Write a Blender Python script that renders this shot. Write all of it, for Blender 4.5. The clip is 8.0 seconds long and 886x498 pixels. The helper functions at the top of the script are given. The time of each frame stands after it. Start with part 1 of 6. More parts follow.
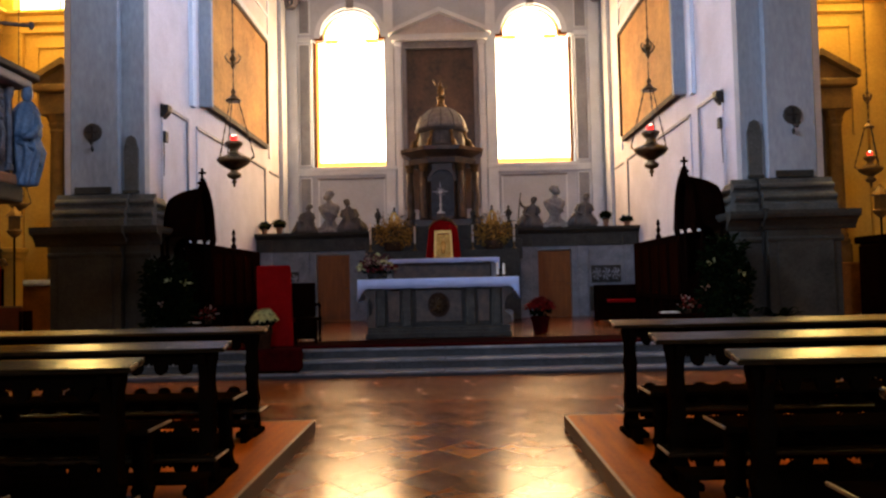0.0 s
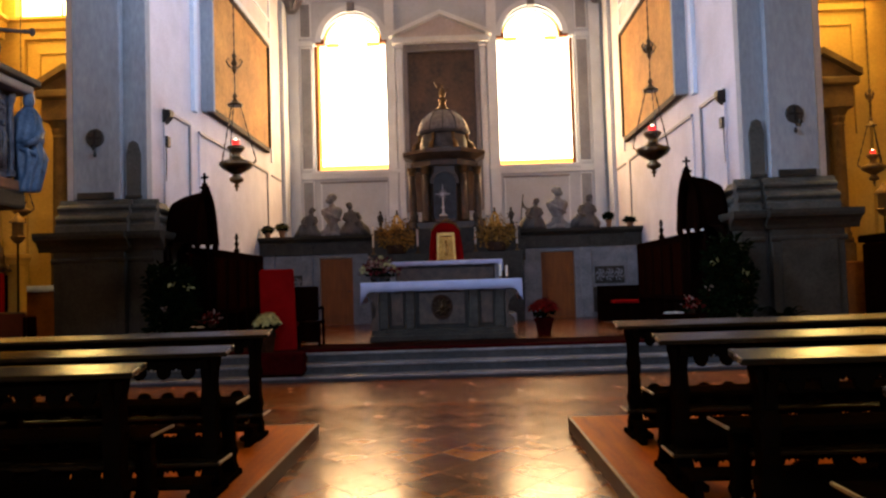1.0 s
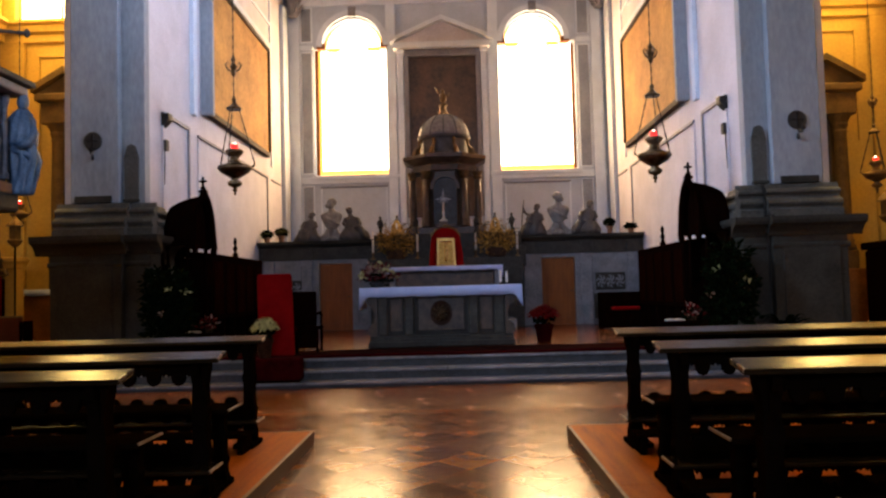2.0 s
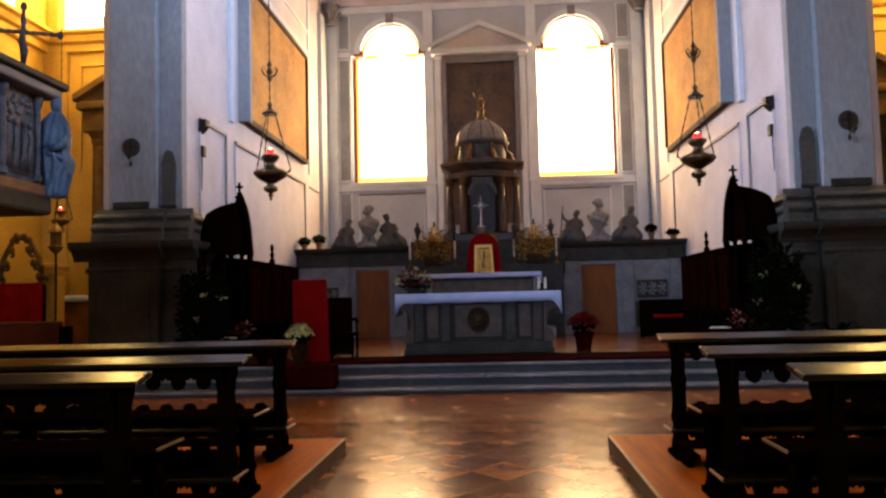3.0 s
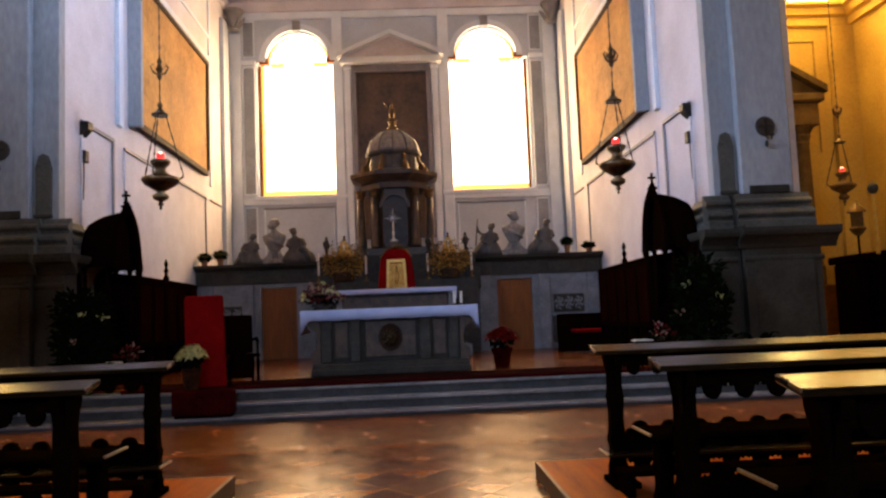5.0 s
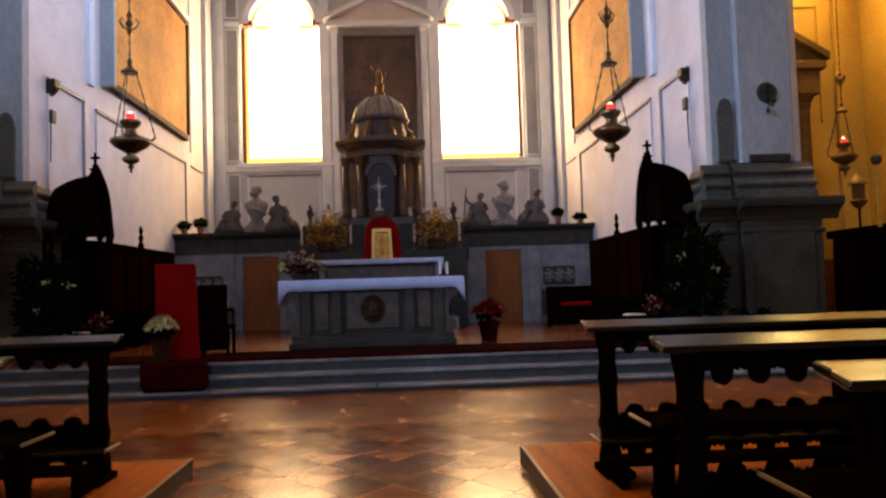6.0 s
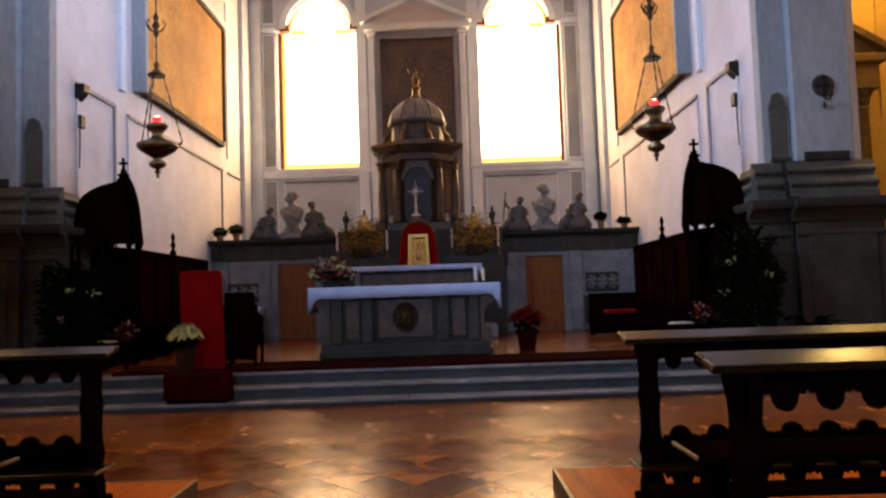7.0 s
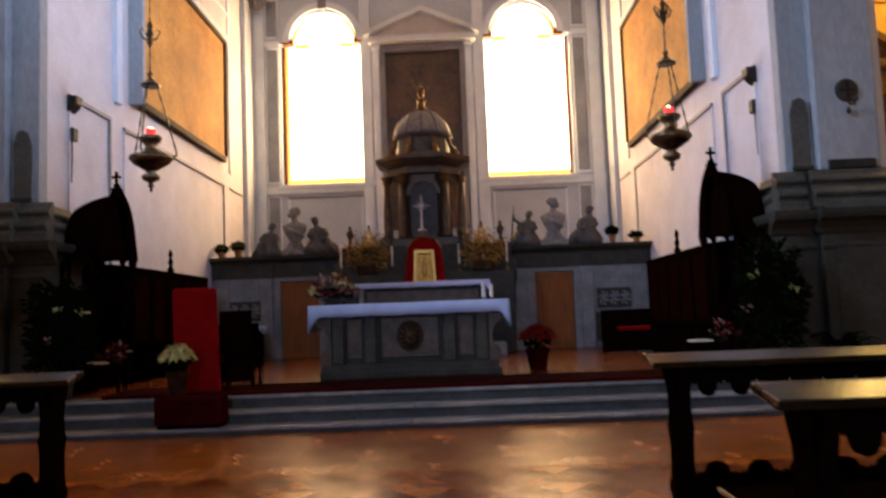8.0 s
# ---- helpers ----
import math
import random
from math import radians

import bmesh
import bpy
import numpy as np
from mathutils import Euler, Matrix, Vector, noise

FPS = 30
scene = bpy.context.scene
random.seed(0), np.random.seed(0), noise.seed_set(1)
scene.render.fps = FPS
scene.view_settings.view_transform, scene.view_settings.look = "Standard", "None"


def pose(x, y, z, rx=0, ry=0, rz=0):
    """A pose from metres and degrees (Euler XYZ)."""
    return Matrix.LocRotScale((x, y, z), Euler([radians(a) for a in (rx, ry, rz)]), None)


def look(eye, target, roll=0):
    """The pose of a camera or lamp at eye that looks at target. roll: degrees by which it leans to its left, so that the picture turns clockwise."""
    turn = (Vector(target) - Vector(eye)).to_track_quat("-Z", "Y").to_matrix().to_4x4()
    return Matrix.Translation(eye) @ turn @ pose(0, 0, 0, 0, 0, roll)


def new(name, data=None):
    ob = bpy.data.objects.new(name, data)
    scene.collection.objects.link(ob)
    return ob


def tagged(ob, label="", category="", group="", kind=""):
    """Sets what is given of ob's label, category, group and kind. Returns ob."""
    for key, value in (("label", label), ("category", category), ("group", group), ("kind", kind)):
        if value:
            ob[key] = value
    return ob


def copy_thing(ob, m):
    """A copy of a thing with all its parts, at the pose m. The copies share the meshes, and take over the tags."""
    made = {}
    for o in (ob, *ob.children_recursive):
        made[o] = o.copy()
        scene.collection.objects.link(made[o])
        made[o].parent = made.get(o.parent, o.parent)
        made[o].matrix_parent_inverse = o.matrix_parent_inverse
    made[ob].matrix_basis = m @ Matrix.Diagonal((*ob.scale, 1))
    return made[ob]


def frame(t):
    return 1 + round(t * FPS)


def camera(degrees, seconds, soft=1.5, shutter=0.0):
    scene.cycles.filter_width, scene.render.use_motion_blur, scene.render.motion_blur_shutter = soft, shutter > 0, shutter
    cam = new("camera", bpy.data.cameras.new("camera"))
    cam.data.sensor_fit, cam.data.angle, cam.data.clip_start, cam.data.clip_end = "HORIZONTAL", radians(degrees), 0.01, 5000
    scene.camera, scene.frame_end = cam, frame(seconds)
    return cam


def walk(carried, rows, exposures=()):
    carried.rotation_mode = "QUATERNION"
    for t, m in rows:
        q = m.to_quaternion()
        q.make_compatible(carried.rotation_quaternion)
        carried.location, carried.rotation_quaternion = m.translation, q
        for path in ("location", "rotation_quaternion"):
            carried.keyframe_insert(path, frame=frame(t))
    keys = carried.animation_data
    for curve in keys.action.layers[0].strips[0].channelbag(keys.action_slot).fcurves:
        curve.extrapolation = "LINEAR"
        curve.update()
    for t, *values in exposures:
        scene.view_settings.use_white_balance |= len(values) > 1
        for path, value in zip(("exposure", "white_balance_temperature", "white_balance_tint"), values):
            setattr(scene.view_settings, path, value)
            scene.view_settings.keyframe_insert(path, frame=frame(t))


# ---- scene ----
cam = camera(57.6, 8.0, soft=2.4, shutter=0.5)
PATH = [
    (0, (0.199, 0.129, 1.594), (0.172, 2.127, 1.677), -1.3),
    (0.5, (0.203, 0.139, 1.594), (0.173, 2.137, 1.677), -1.6),
    (1, (0.21, 0.137, 1.594), (0.175, 2.134, 1.683), -1.8),
    (1.2, (0.213, 0.147, 1.597), (0.18, 2.145, 1.689), -1.8),
    (2.3, (0.263, 0.312, 1.588), (0.222, 2.308, 1.707), -1.3),
    (2.5, (0.274, 0.358, 1.579), (0.229, 2.353, 1.711), -1.0),
    (3, (0.276, 0.516, 1.54), (0.142, 2.508, 1.668), -1.4),
    (3.5, (0.231, 0.721, 1.504), (0.137, 2.712, 1.67), -1.4),
    (4, (0.197, 0.96, 1.469), (0.193, 2.942, 1.739), -3.6),
    (4.5, (0.24, 1.2, 1.459), (0.33, 3.189, 1.645), -2.8),
    (4.7, (0.259, 1.315, 1.462), (0.344, 3.305, 1.641), -2.6),
    (5.8, (0.383, 2.02, 1.459), (0.476, 4.014, 1.575), -1.7),
    (6, (0.408, 2.128, 1.454), (0.51, 4.123, 1.554), -1.8),
    (6.5, (0.482, 2.397, 1.443), (0.565, 4.395, 1.486), -2.2),
    (7, (0.596, 2.699, 1.451), (0.588, 4.696, 1.572), -1.9),
    (7.5, (0.646, 2.961, 1.436), (0.689, 4.959, 1.519), -2.2),
    (8, (0.63, 3.295, 1.456), (0.603, 5.288, 1.62), -2.2),
]
walk(cam, [(t, look(eye, target, roll)) for t, eye, target, roll in PATH], [(0.0, 0.07), (8.0, 0.07)])

# ---- light ----
world = bpy.data.worlds.new("sky")
scene.world = world
world.use_nodes = True
wn = world.node_tree
sky = wn.nodes.new("ShaderNodeTexSky")
sky.sky_type, sky.sun_disc = "NISHITA", False
sky.sun_elevation, sky.sun_rotation = radians(28), radians(20)
wn.nodes["Background"].inputs["Strength"].default_value = 0.08
wn.links.new(sky.outputs[0], wn.nodes["Background"].inputs["Color"])


def window_lamp(name, where, towards, width, height, watts, color, spread=180):
    """An area lamp at a window's opening, seen or assumed; spread: how wide its light fans out, in degrees."""
    lamp = bpy.data.lights.new(name, "AREA")
    lamp.shape, lamp.size, lamp.size_y, lamp.energy, lamp.color = "RECTANGLE", width, height, watts, color
    lamp.spread = radians(spread)
    ob = new(name, lamp)
    ob.matrix_world = look(where, towards)
    return ob


CHOIR = (1.0, 0.5, 0.15)
window_lamp("choir_window_light", (-3.24, 29.0, 8.2), (-3.24, 20, 9.0), 2.7, 4.6, 620, CHOIR)
window_lamp("choir_window_light", (3.16, 29.0, 8.2), (3.16, 20, 9.0), 2.7, 4.6, 620, CHOIR)
AISLE = (1.0, 0.62, 0.16)
window_lamp("aisle_window_light", (-9.2, 20.05, 10.2), (-9.2, 16, 8.6), 2.4, 2.4, 500, AISLE)
window_lamp("aisle_window_light", (9.2, 20.05, 10.2), (9.2, 16, 8.6), 2.4, 2.4, 500, AISLE)
window_lamp("aisle_side_window_light", (-11.2, 17.1, 10.8), (-9.0, 19.9, 8.4), 2.3, 2.8, 430, AISLE)
window_lamp("aisle_side_window_light", (11.2, 17.1, 10.8), (9.0, 19.9, 8.4), 2.3, 2.8, 430, AISLE)
NAVE = (0.5, 0.66, 1.0)
# Lamps in assumed, unseen nave windows; spreads narrowed to pick out the piers.
window_lamp("assumed_nave_light", (-10.9, 8.5, 11.5), (6.6, 17, 5.0), 3.0, 3.4, 320, NAVE, 62)
window_lamp("assumed_nave_light", (10.9, 8.5, 11.5), (-5.9, 17.5, 9.3), 3.0, 3.4, 270, NAVE, 46)
# Added only to brighten the pulpit; no window is known here.
window_lamp("assumed_nave_light", (10.9, 0.5, 11.5), (-4.5, 8.2, 3.4), 3.0, 3.4, 26, NAVE, 26)
# Assumed west window, set low so the pulpit shades the left pedestal.
window_lamp("assumed_nave_light", (0, -13.8, 7.0), (0, 15, 6.4), 3.4, 2.2, 1080, NAVE)


# ---- materials ----
def mat(name, low, high, rough=0.6, metal=0.0, scale=3.0, fine=40.0, bump=0.15, stretch=(1, 1, 1), spec=0.5, island=0.0, per_object=0.0, wax=(1, 1, 1)):
    """A surface whose colour runs from low to high over broad stains and fine grain, with relief; wax tints its
    reflections.
    """
    m = bpy.data.materials.new(name)
    m.use_nodes = True
    nt = m.node_tree
    n, li = nt.nodes, nt.links
    bsdf = n["Principled BSDF"]
    tc = n.new("ShaderNodeTexCoord")
    mp = n.new("ShaderNodeMapping")
    mp.inputs["Scale"].default_value = stretch
    li.new(tc.outputs["Object"], mp.inputs["Vector"])
    big = n.new("ShaderNodeTexNoise")
    big.inputs["Scale"].default_value, big.inputs["Detail"].default_value, big.inputs["Roughness"].default_value = scale, 6, 0.6
    small = n.new("ShaderNodeTexNoise")
    small.inputs["Scale"].default_value, small.inputs["Detail"].default_value = fine, 4
    li.new(mp.outputs[0], big.inputs["Vector"]), li.new(mp.outputs[0], small.inputs["Vector"])
    mix = n.new("ShaderNodeMath")
    mix.operation = "MULTIPLY_ADD"
    mix.inputs[1].default_value = 0.35
    li.new(small.outputs["Fac"], mix.inputs[0])
    half = n.new("ShaderNodeMath")
    half.operation = "MULTIPLY"
    half.inputs[1].default_value = 0.65
    li.new(big.outputs["Fac"], half.inputs[0]), li.new(half.outputs[0], mix.inputs[2])
    ramp = n.new("ShaderNodeValToRGB")
    ramp.color_ramp.elements[0].position, ramp.color_ramp.elements[1].position = 0.34, 0.66
    ramp.color_ramp.elements[0].color, ramp.color_ramp.elements[1].color = (*low, 1), (*high, 1)
    li.new(mix.outputs[0], ramp.inputs["Fac"])
    out = ramp.outputs["Color"]
    if island or per_object:
        hsv = n.new("ShaderNodeHueSaturation")
        src = n.new("ShaderNodeNewGeometry").outputs["Random Per Island"] if island else n.new("ShaderNodeObjectInfo").outputs["Random"]
        rng = n.new("ShaderNodeMapRange")
        amount = island or per_object
        rng.inputs["To Min"].default_value, rng.inputs["To Max"].default_value = 1 - amount, 1 + amount
        li.new(src, rng.inputs["Value"]), li.new(rng.outputs[0], hsv.inputs["Value"]), li.new(out, hsv.inputs["Color"])
        out = hsv.outputs["Color"]
    li.new(out, bsdf.inputs["Base Color"])
    rr = n.new("ShaderNodeMapRange")
    rr.inputs["To Min"].default_value, rr.inputs["To Max"].default_value = max(rough - 0.12, 0.03), min(rough + 0.12, 1)
    li.new(big.outputs["Fac"], rr.inputs["Value"]), li.new(rr.outputs[0], bsdf.inputs["Roughness"])
    bsdf.inputs["Metallic"].default_value = metal
    bsdf.inputs["Specular IOR Level"].default_value = spec
    bsdf.inputs["Specular Tint"].default_value = (*wax, 1)
    bp = n.new("ShaderNodeBump")
    bp.inputs["Strength"].default_value, bp.inputs["Distance"].default_value = bump, 0.02
    li.new(mix.outputs[0], bp.inputs["Height"]), li.new(bp.outputs[0], bsdf.inputs["Normal"])
    return m


def glow(name, color, strength):
    m = bpy.data.materials.new(name)
    m.use_nodes = True
    bsdf = m.node_tree.nodes["Principled BSDF"]
    bsdf.inputs["Base Color"].default_value = (*color, 1)
    bsdf.inputs["Emission Color"].default_value = (*color, 1)
    bsdf.inputs["Emission Strength"].default_value = strength
    return m


PLASTER = mat("pinkish white plaster", (0.5, 0.475, 0.51), (0.71, 0.685, 0.73), 0.8, scale=0.9, fine=18, bump=0.2)
PANEL = mat("grey plaster panel", (0.41, 0.465, 0.55), (0.55, 0.61, 0.71), 0.8, scale=0.8, fine=14, bump=0.2)
STUCCO = mat("pale stucco moulding", (0.58, 0.64, 0.72), (0.76, 0.82, 0.9), 0.7, scale=1.5, fine=25, bump=0.2)
GREYTRIM = mat("grey painted moulding", (0.16, 0.16, 0.18), (0.28, 0.27, 0.29), 0.6, scale=2, fine=30)
GREYPANEL = mat("dark grey sunk plaster panel", (0.2, 0.215, 0.25), (0.33, 0.35, 0.39), 0.8, scale=1.2, fine=16, bump=0.2)
PIER = mat("blue grey pilaster plaster", (0.2, 0.222, 0.245), (0.37, 0.4, 0.43), 0.75, scale=0.7, fine=16, bump=0.25, stretch=(1, 1, 0.35))
BASESTONE = mat("grey moulded base stone", (0.046, 0.044, 0.037), (0.13, 0.125, 0.108), 0.7, scale=1.6, fine=22, bump=0.3, spec=0.2)
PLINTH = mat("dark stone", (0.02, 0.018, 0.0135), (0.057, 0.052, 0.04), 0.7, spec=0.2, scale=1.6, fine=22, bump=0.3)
OCHRE = mat("yellow ochre plaster", (0.4, 0.23, 0.032), (0.62, 0.385, 0.062), 0.85, scale=0.7, fine=15, bump=0.25)
OCHRE_STONE = mat("brown stone aedicule", (0.05, 0.026, 0.007), (0.15, 0.085, 0.024), 0.7, spec=0.2, scale=2, fine=25, bump=0.3)
WARMWOOD = mat("orange brown painted wood", (0.14, 0.045, 0.006), (0.34, 0.12, 0.018), 0.5, spec=0.25, scale=2.5, fine=25, bump=0.15)
MIDRED = mat("dull red drapery", (0.16, 0.003, 0.003), (0.34, 0.007, 0.006), 0.95, spec=0.02, scale=3, fine=80, bump=0.25)
REDWOOD = mat("red brown wood", (0.05, 0.006, 0.003), (0.12, 0.018, 0.008), 0.5, spec=0.3, scale=2, fine=26, bump=0.1)
TIMBER_CEIL = mat("pale ceiling plaster", (0.4, 0.39, 0.38), (0.55, 0.54, 0.52), 0.85, scale=0.8, fine=14)
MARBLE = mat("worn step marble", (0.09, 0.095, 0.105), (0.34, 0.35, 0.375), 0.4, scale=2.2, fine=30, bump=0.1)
# Orange tint put into the floor's reflections to make their light warmer.
WARM_SHEEN = (1.0, 0.57, 0.2)
RED_TILE = mat("red marble tile", (0.1, 0.023, 0.0045), (0.18, 0.048, 0.01), 0.2, spec=0.22, scale=2.5, fine=35, bump=0.07, per_object=0.28, wax=WARM_SHEEN)
PALE_TILE = mat("pale marble tile", (0.16, 0.052, 0.011), (0.3, 0.108, 0.026), 0.2, spec=0.27, scale=2.5, fine=35, bump=0.07, per_object=0.26, wax=WARM_SHEEN)
BED = mat("floor bedding", (0.035, 0.012, 0.005), (0.07, 0.026, 0.01), 0.8, spec=0.1, scale=2, fine=30)
SLAB_TILE = mat("brown marble slab", (0.11, 0.03, 0.0045), (0.26, 0.088, 0.015), 0.24, spec=0.22, scale=1.4, fine=24, bump=0.09, per_object=0.28, wax=WARM_SHEEN)
# Step marble again, with the shade on the risers put into its colour.
RISER = mat("step riser marble darkened for shade", (0.026, 0.028, 0.03), (0.085, 0.089, 0.096), 0.55, scale=1.8, fine=24, bump=0.15, spec=0.25)
BOARDEDGE = mat("dark platform edge wood", (0.03, 0.008, 0.002), (0.08, 0.022, 0.006), 0.5, spec=0.2, scale=2, fine=30, stretch=(4, 0.5, 4))
WORNEDGE = mat("worn pale wood edge", (0.12, 0.035, 0.006), (0.42, 0.19, 0.05), 0.4, spec=0.2, scale=5, fine=40)
CHOIR_FLOOR = mat("polished terracotta floor", (0.085, 0.017, 0.003), (0.18, 0.042, 0.008), 0.2, spec=0.22, scale=1.6, fine=30, bump=0.05, wax=WARM_SHEEN)
CARPET = mat("dark carpet", (0.012, 0.004, 0.003), (0.03, 0.01, 0.008), 1.0, spec=0.0, scale=5, fine=120, bump=0.3)
BOARD = mat("varnished orange boards", (0.26, 0.052, 0.003), (0.6, 0.155, 0.01), 0.44, spec=0.02, scale=1.5, fine=28, bump=0.06, stretch=(6, 0.5, 1), wax=WARM_SHEEN)
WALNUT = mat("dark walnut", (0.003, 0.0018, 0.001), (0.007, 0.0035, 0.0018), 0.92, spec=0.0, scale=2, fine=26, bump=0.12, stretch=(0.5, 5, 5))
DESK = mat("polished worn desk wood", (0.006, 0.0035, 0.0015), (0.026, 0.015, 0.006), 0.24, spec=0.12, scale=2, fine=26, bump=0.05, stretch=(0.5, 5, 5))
# Pale wood that paints the glint along worn edges.
GLINTWOOD = mat("worn wood edge paled for its glint", (0.05, 0.026, 0.012), (0.24, 0.155, 0.08), 0.35, spec=0.4, scale=9, fine=60)
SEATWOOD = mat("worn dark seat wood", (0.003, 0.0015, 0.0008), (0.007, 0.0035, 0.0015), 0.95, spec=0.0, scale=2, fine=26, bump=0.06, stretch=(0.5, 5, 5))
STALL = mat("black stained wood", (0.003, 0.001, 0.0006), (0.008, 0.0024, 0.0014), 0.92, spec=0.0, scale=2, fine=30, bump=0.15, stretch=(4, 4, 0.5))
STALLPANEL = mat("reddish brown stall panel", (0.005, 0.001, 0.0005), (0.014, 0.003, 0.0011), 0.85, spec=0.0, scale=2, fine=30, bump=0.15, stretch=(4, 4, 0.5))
PAGE = mat("white book pages", (0.5, 0.48, 0.42), (0.68, 0.66, 0.6), 0.9, scale=6, fine=80)
DOORWOOD = mat("orange door wood", (0.15, 0.042, 0.005), (0.29, 0.092, 0.011), 0.55, spec=0.3, scale=2, fine=25, stretch=(5, 5, 0.6))
GREYMARBLE = mat("veined grey marble", (0.015, 0.0132, 0.0098), (0.055, 0.0495, 0.04), 0.5, spec=0.22, scale=3, fine=24, bump=0.12)
DARKMARBLE = mat("dark brown marble", (0.03, 0.019, 0.012), (0.115, 0.072, 0.045), 0.4, spec=0.35, scale=4, fine=30, bump=0.1)
WHITEMARBLE = mat("blue white marble", (0.105, 0.112, 0.126), (0.24, 0.25, 0.272), 0.45, spec=0.35, scale=2.4, fine=20, bump=0.08)
STATUE = mat("grey statue stone", (0.03, 0.028, 0.027), (0.115, 0.105, 0.1), 0.6, scale=4, fine=30, bump=0.3)
STATUE_PALE = mat("pale bust marble", (0.11, 0.105, 0.1), (0.3, 0.285, 0.27), 0.6, scale=9, fine=30, bump=0.3)
LINEN = mat("white linen", (0.36, 0.46, 0.76), (0.52, 0.62, 0.9), 0.9, scale=3, fine=150, bump=0.25)
RED = mat("red velvet", (0.17, 0.002, 0.003), (0.28, 0.005, 0.006), 0.95, spec=0.03, scale=3, fine=120, bump=0.2)
DARKRED = mat("dark red cloth", (0.024, 0.001, 0.0015), (0.06, 0.003, 0.004), 0.95, spec=0.02, scale=4, fine=90, bump=0.25)
TARNISHED = mat("tarnished gilding", (0.03, 0.016, 0.007), (0.12, 0.066, 0.024), 0.5, metal=0.6, scale=6, fine=50, bump=0.3)
DULLGOLD = mat("dulled gilding", (0.06, 0.035, 0.015), (0.24, 0.14, 0.05), 0.5, metal=0.7, scale=6, fine=50, bump=0.3)
RELIEFGOLD = mat("browned gilding", (0.16, 0.065, 0.012), (0.6, 0.32, 0.075), 0.38, metal=0.9, scale=9, fine=24, bump=0.6)
GOLD = mat("worn gilding", (0.45, 0.22, 0.05), (0.8, 0.5, 0.16), 0.4, metal=0.9, scale=6, fine=50, bump=0.3)
SILVER = mat("tarnished silver", (0.05, 0.036, 0.02), (0.26, 0.19, 0.11), 0.34, metal=1.0, scale=8, fine=60, bump=0.35)
PALEMARBLE = mat("pale weathered altar marble", (0.025, 0.023, 0.0185), (0.08, 0.074, 0.061), 0.5, spec=0.25, scale=4, fine=26, bump=0.12)
BRIGHTSILVER = mat("polished silver", (0.42, 0.48, 0.55), (0.66, 0.72, 0.78), 0.35, metal=0.5, scale=8, fine=60, bump=0.2)
BRONZE = mat("dark bronze", (0.02, 0.018, 0.016), (0.06, 0.052, 0.044), 0.6, metal=0.4, scale=8, fine=60, bump=0.3)
IRON = mat("black iron", (0.012, 0.011, 0.01), (0.04, 0.035, 0.03), 0.5, metal=0.7, scale=8, fine=60)
WAX = mat("candle wax", (0.6, 0.56, 0.48), (0.75, 0.72, 0.66), 0.5, scale=6, fine=30)
CANVAS = mat("old oil canvas", (0.28, 0.12, 0.022), (0.68, 0.35, 0.09), 0.85, scale=0.8, fine=9, bump=0.1)
DARKCANVAS = mat("darkened altarpiece", (0.02, 0.014, 0.01), (0.13, 0.075, 0.04), 0.45, scale=1.1, fine=7, bump=0.1)
FRAMEWOOD = mat("dark frame wood", (0.018, 0.01, 0.006), (0.06, 0.03, 0.018), 0.7, spec=0.1, scale=4, fine=40)
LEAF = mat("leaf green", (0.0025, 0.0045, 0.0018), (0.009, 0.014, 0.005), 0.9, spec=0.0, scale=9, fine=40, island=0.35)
HERB = mat("yellow green leaf", (0.035, 0.04, 0.008), (0.15, 0.14, 0.035), 0.7, spec=0.1, scale=9, fine=40, island=0.4)
BRACT_RED = mat("red bracts", (0.12, 0.0015, 0.003), (0.24, 0.004, 0.006), 0.7, spec=0.1, scale=9, fine=40, island=0.3)
BRACT_PALE = mat("cream bracts", (0.34, 0.35, 0.13), (0.66, 0.66, 0.34), 0.7, spec=0.1, scale=9, fine=40, island=0.25)
DARKBLOOM = mat("dark red blossom", (0.05, 0.004, 0.006), (0.16, 0.012, 0.018), 0.7, spec=0.1, scale=9, fine=40, island=0.4)
DRYGOLD = mat("gold ochre blossom", (0.16, 0.085, 0.018), (0.42, 0.26, 0.062), 0.8, spec=0.05, scale=9, fine=40, island=0.35)
PINKFLOWER = mat("pink and cream blossom", (0.16, 0.055, 0.045), (0.5, 0.36, 0.3), 0.75, spec=0.1, scale=9, fine=40, island=0.45)
WRAP = mat("brown wrapping paper", (0.014, 0.006, 0.003), (0.05, 0.022, 0.01), 0.9, spec=0.05, scale=9, fine=50, bump=0.6)
TERRACOTTA = mat("terracotta pot", (0.16, 0.07, 0.03), (0.3, 0.14, 0.07), 0.7, scale=6, fine=50)
NICHE = mat("dark blue niche lining", (0.012, 0.018, 0.026), (0.045, 0.06, 0.08), 0.6, scale=5, fine=35)
BLUESTONE = mat("blue carved relief", (0.035, 0.07, 0.125), (0.13, 0.21, 0.32), 0.45, scale=5, fine=35, bump=0.4)
GREYRELIEF = mat("grey carved relief", (0.025, 0.029, 0.04), (0.15, 0.16, 0.2), 0.5, scale=6, fine=30, bump=0.6)
SKYGLOW = glow("bright sky outside", (1.0, 0.9, 0.66), 7.0)
SKYGLOW_WARM = glow("warm bright sky outside", (1.0, 0.82, 0.36), 9.0)
# Glowing strips added along the east windows' edges to colour them amber.
AMBER = glow("glowing amber strip", (1.0, 0.5, 0.1), 1.7)
FLAME = glow("lit lamp wick", (1.0, 0.75, 0.5), 14.0)
REDGLASS = glow("lit red glass", (1.0, 0.025, 0.02), 2.0)
BULB = glow("lit amber bulb", (1.0, 0.6, 0.15), 3.0)
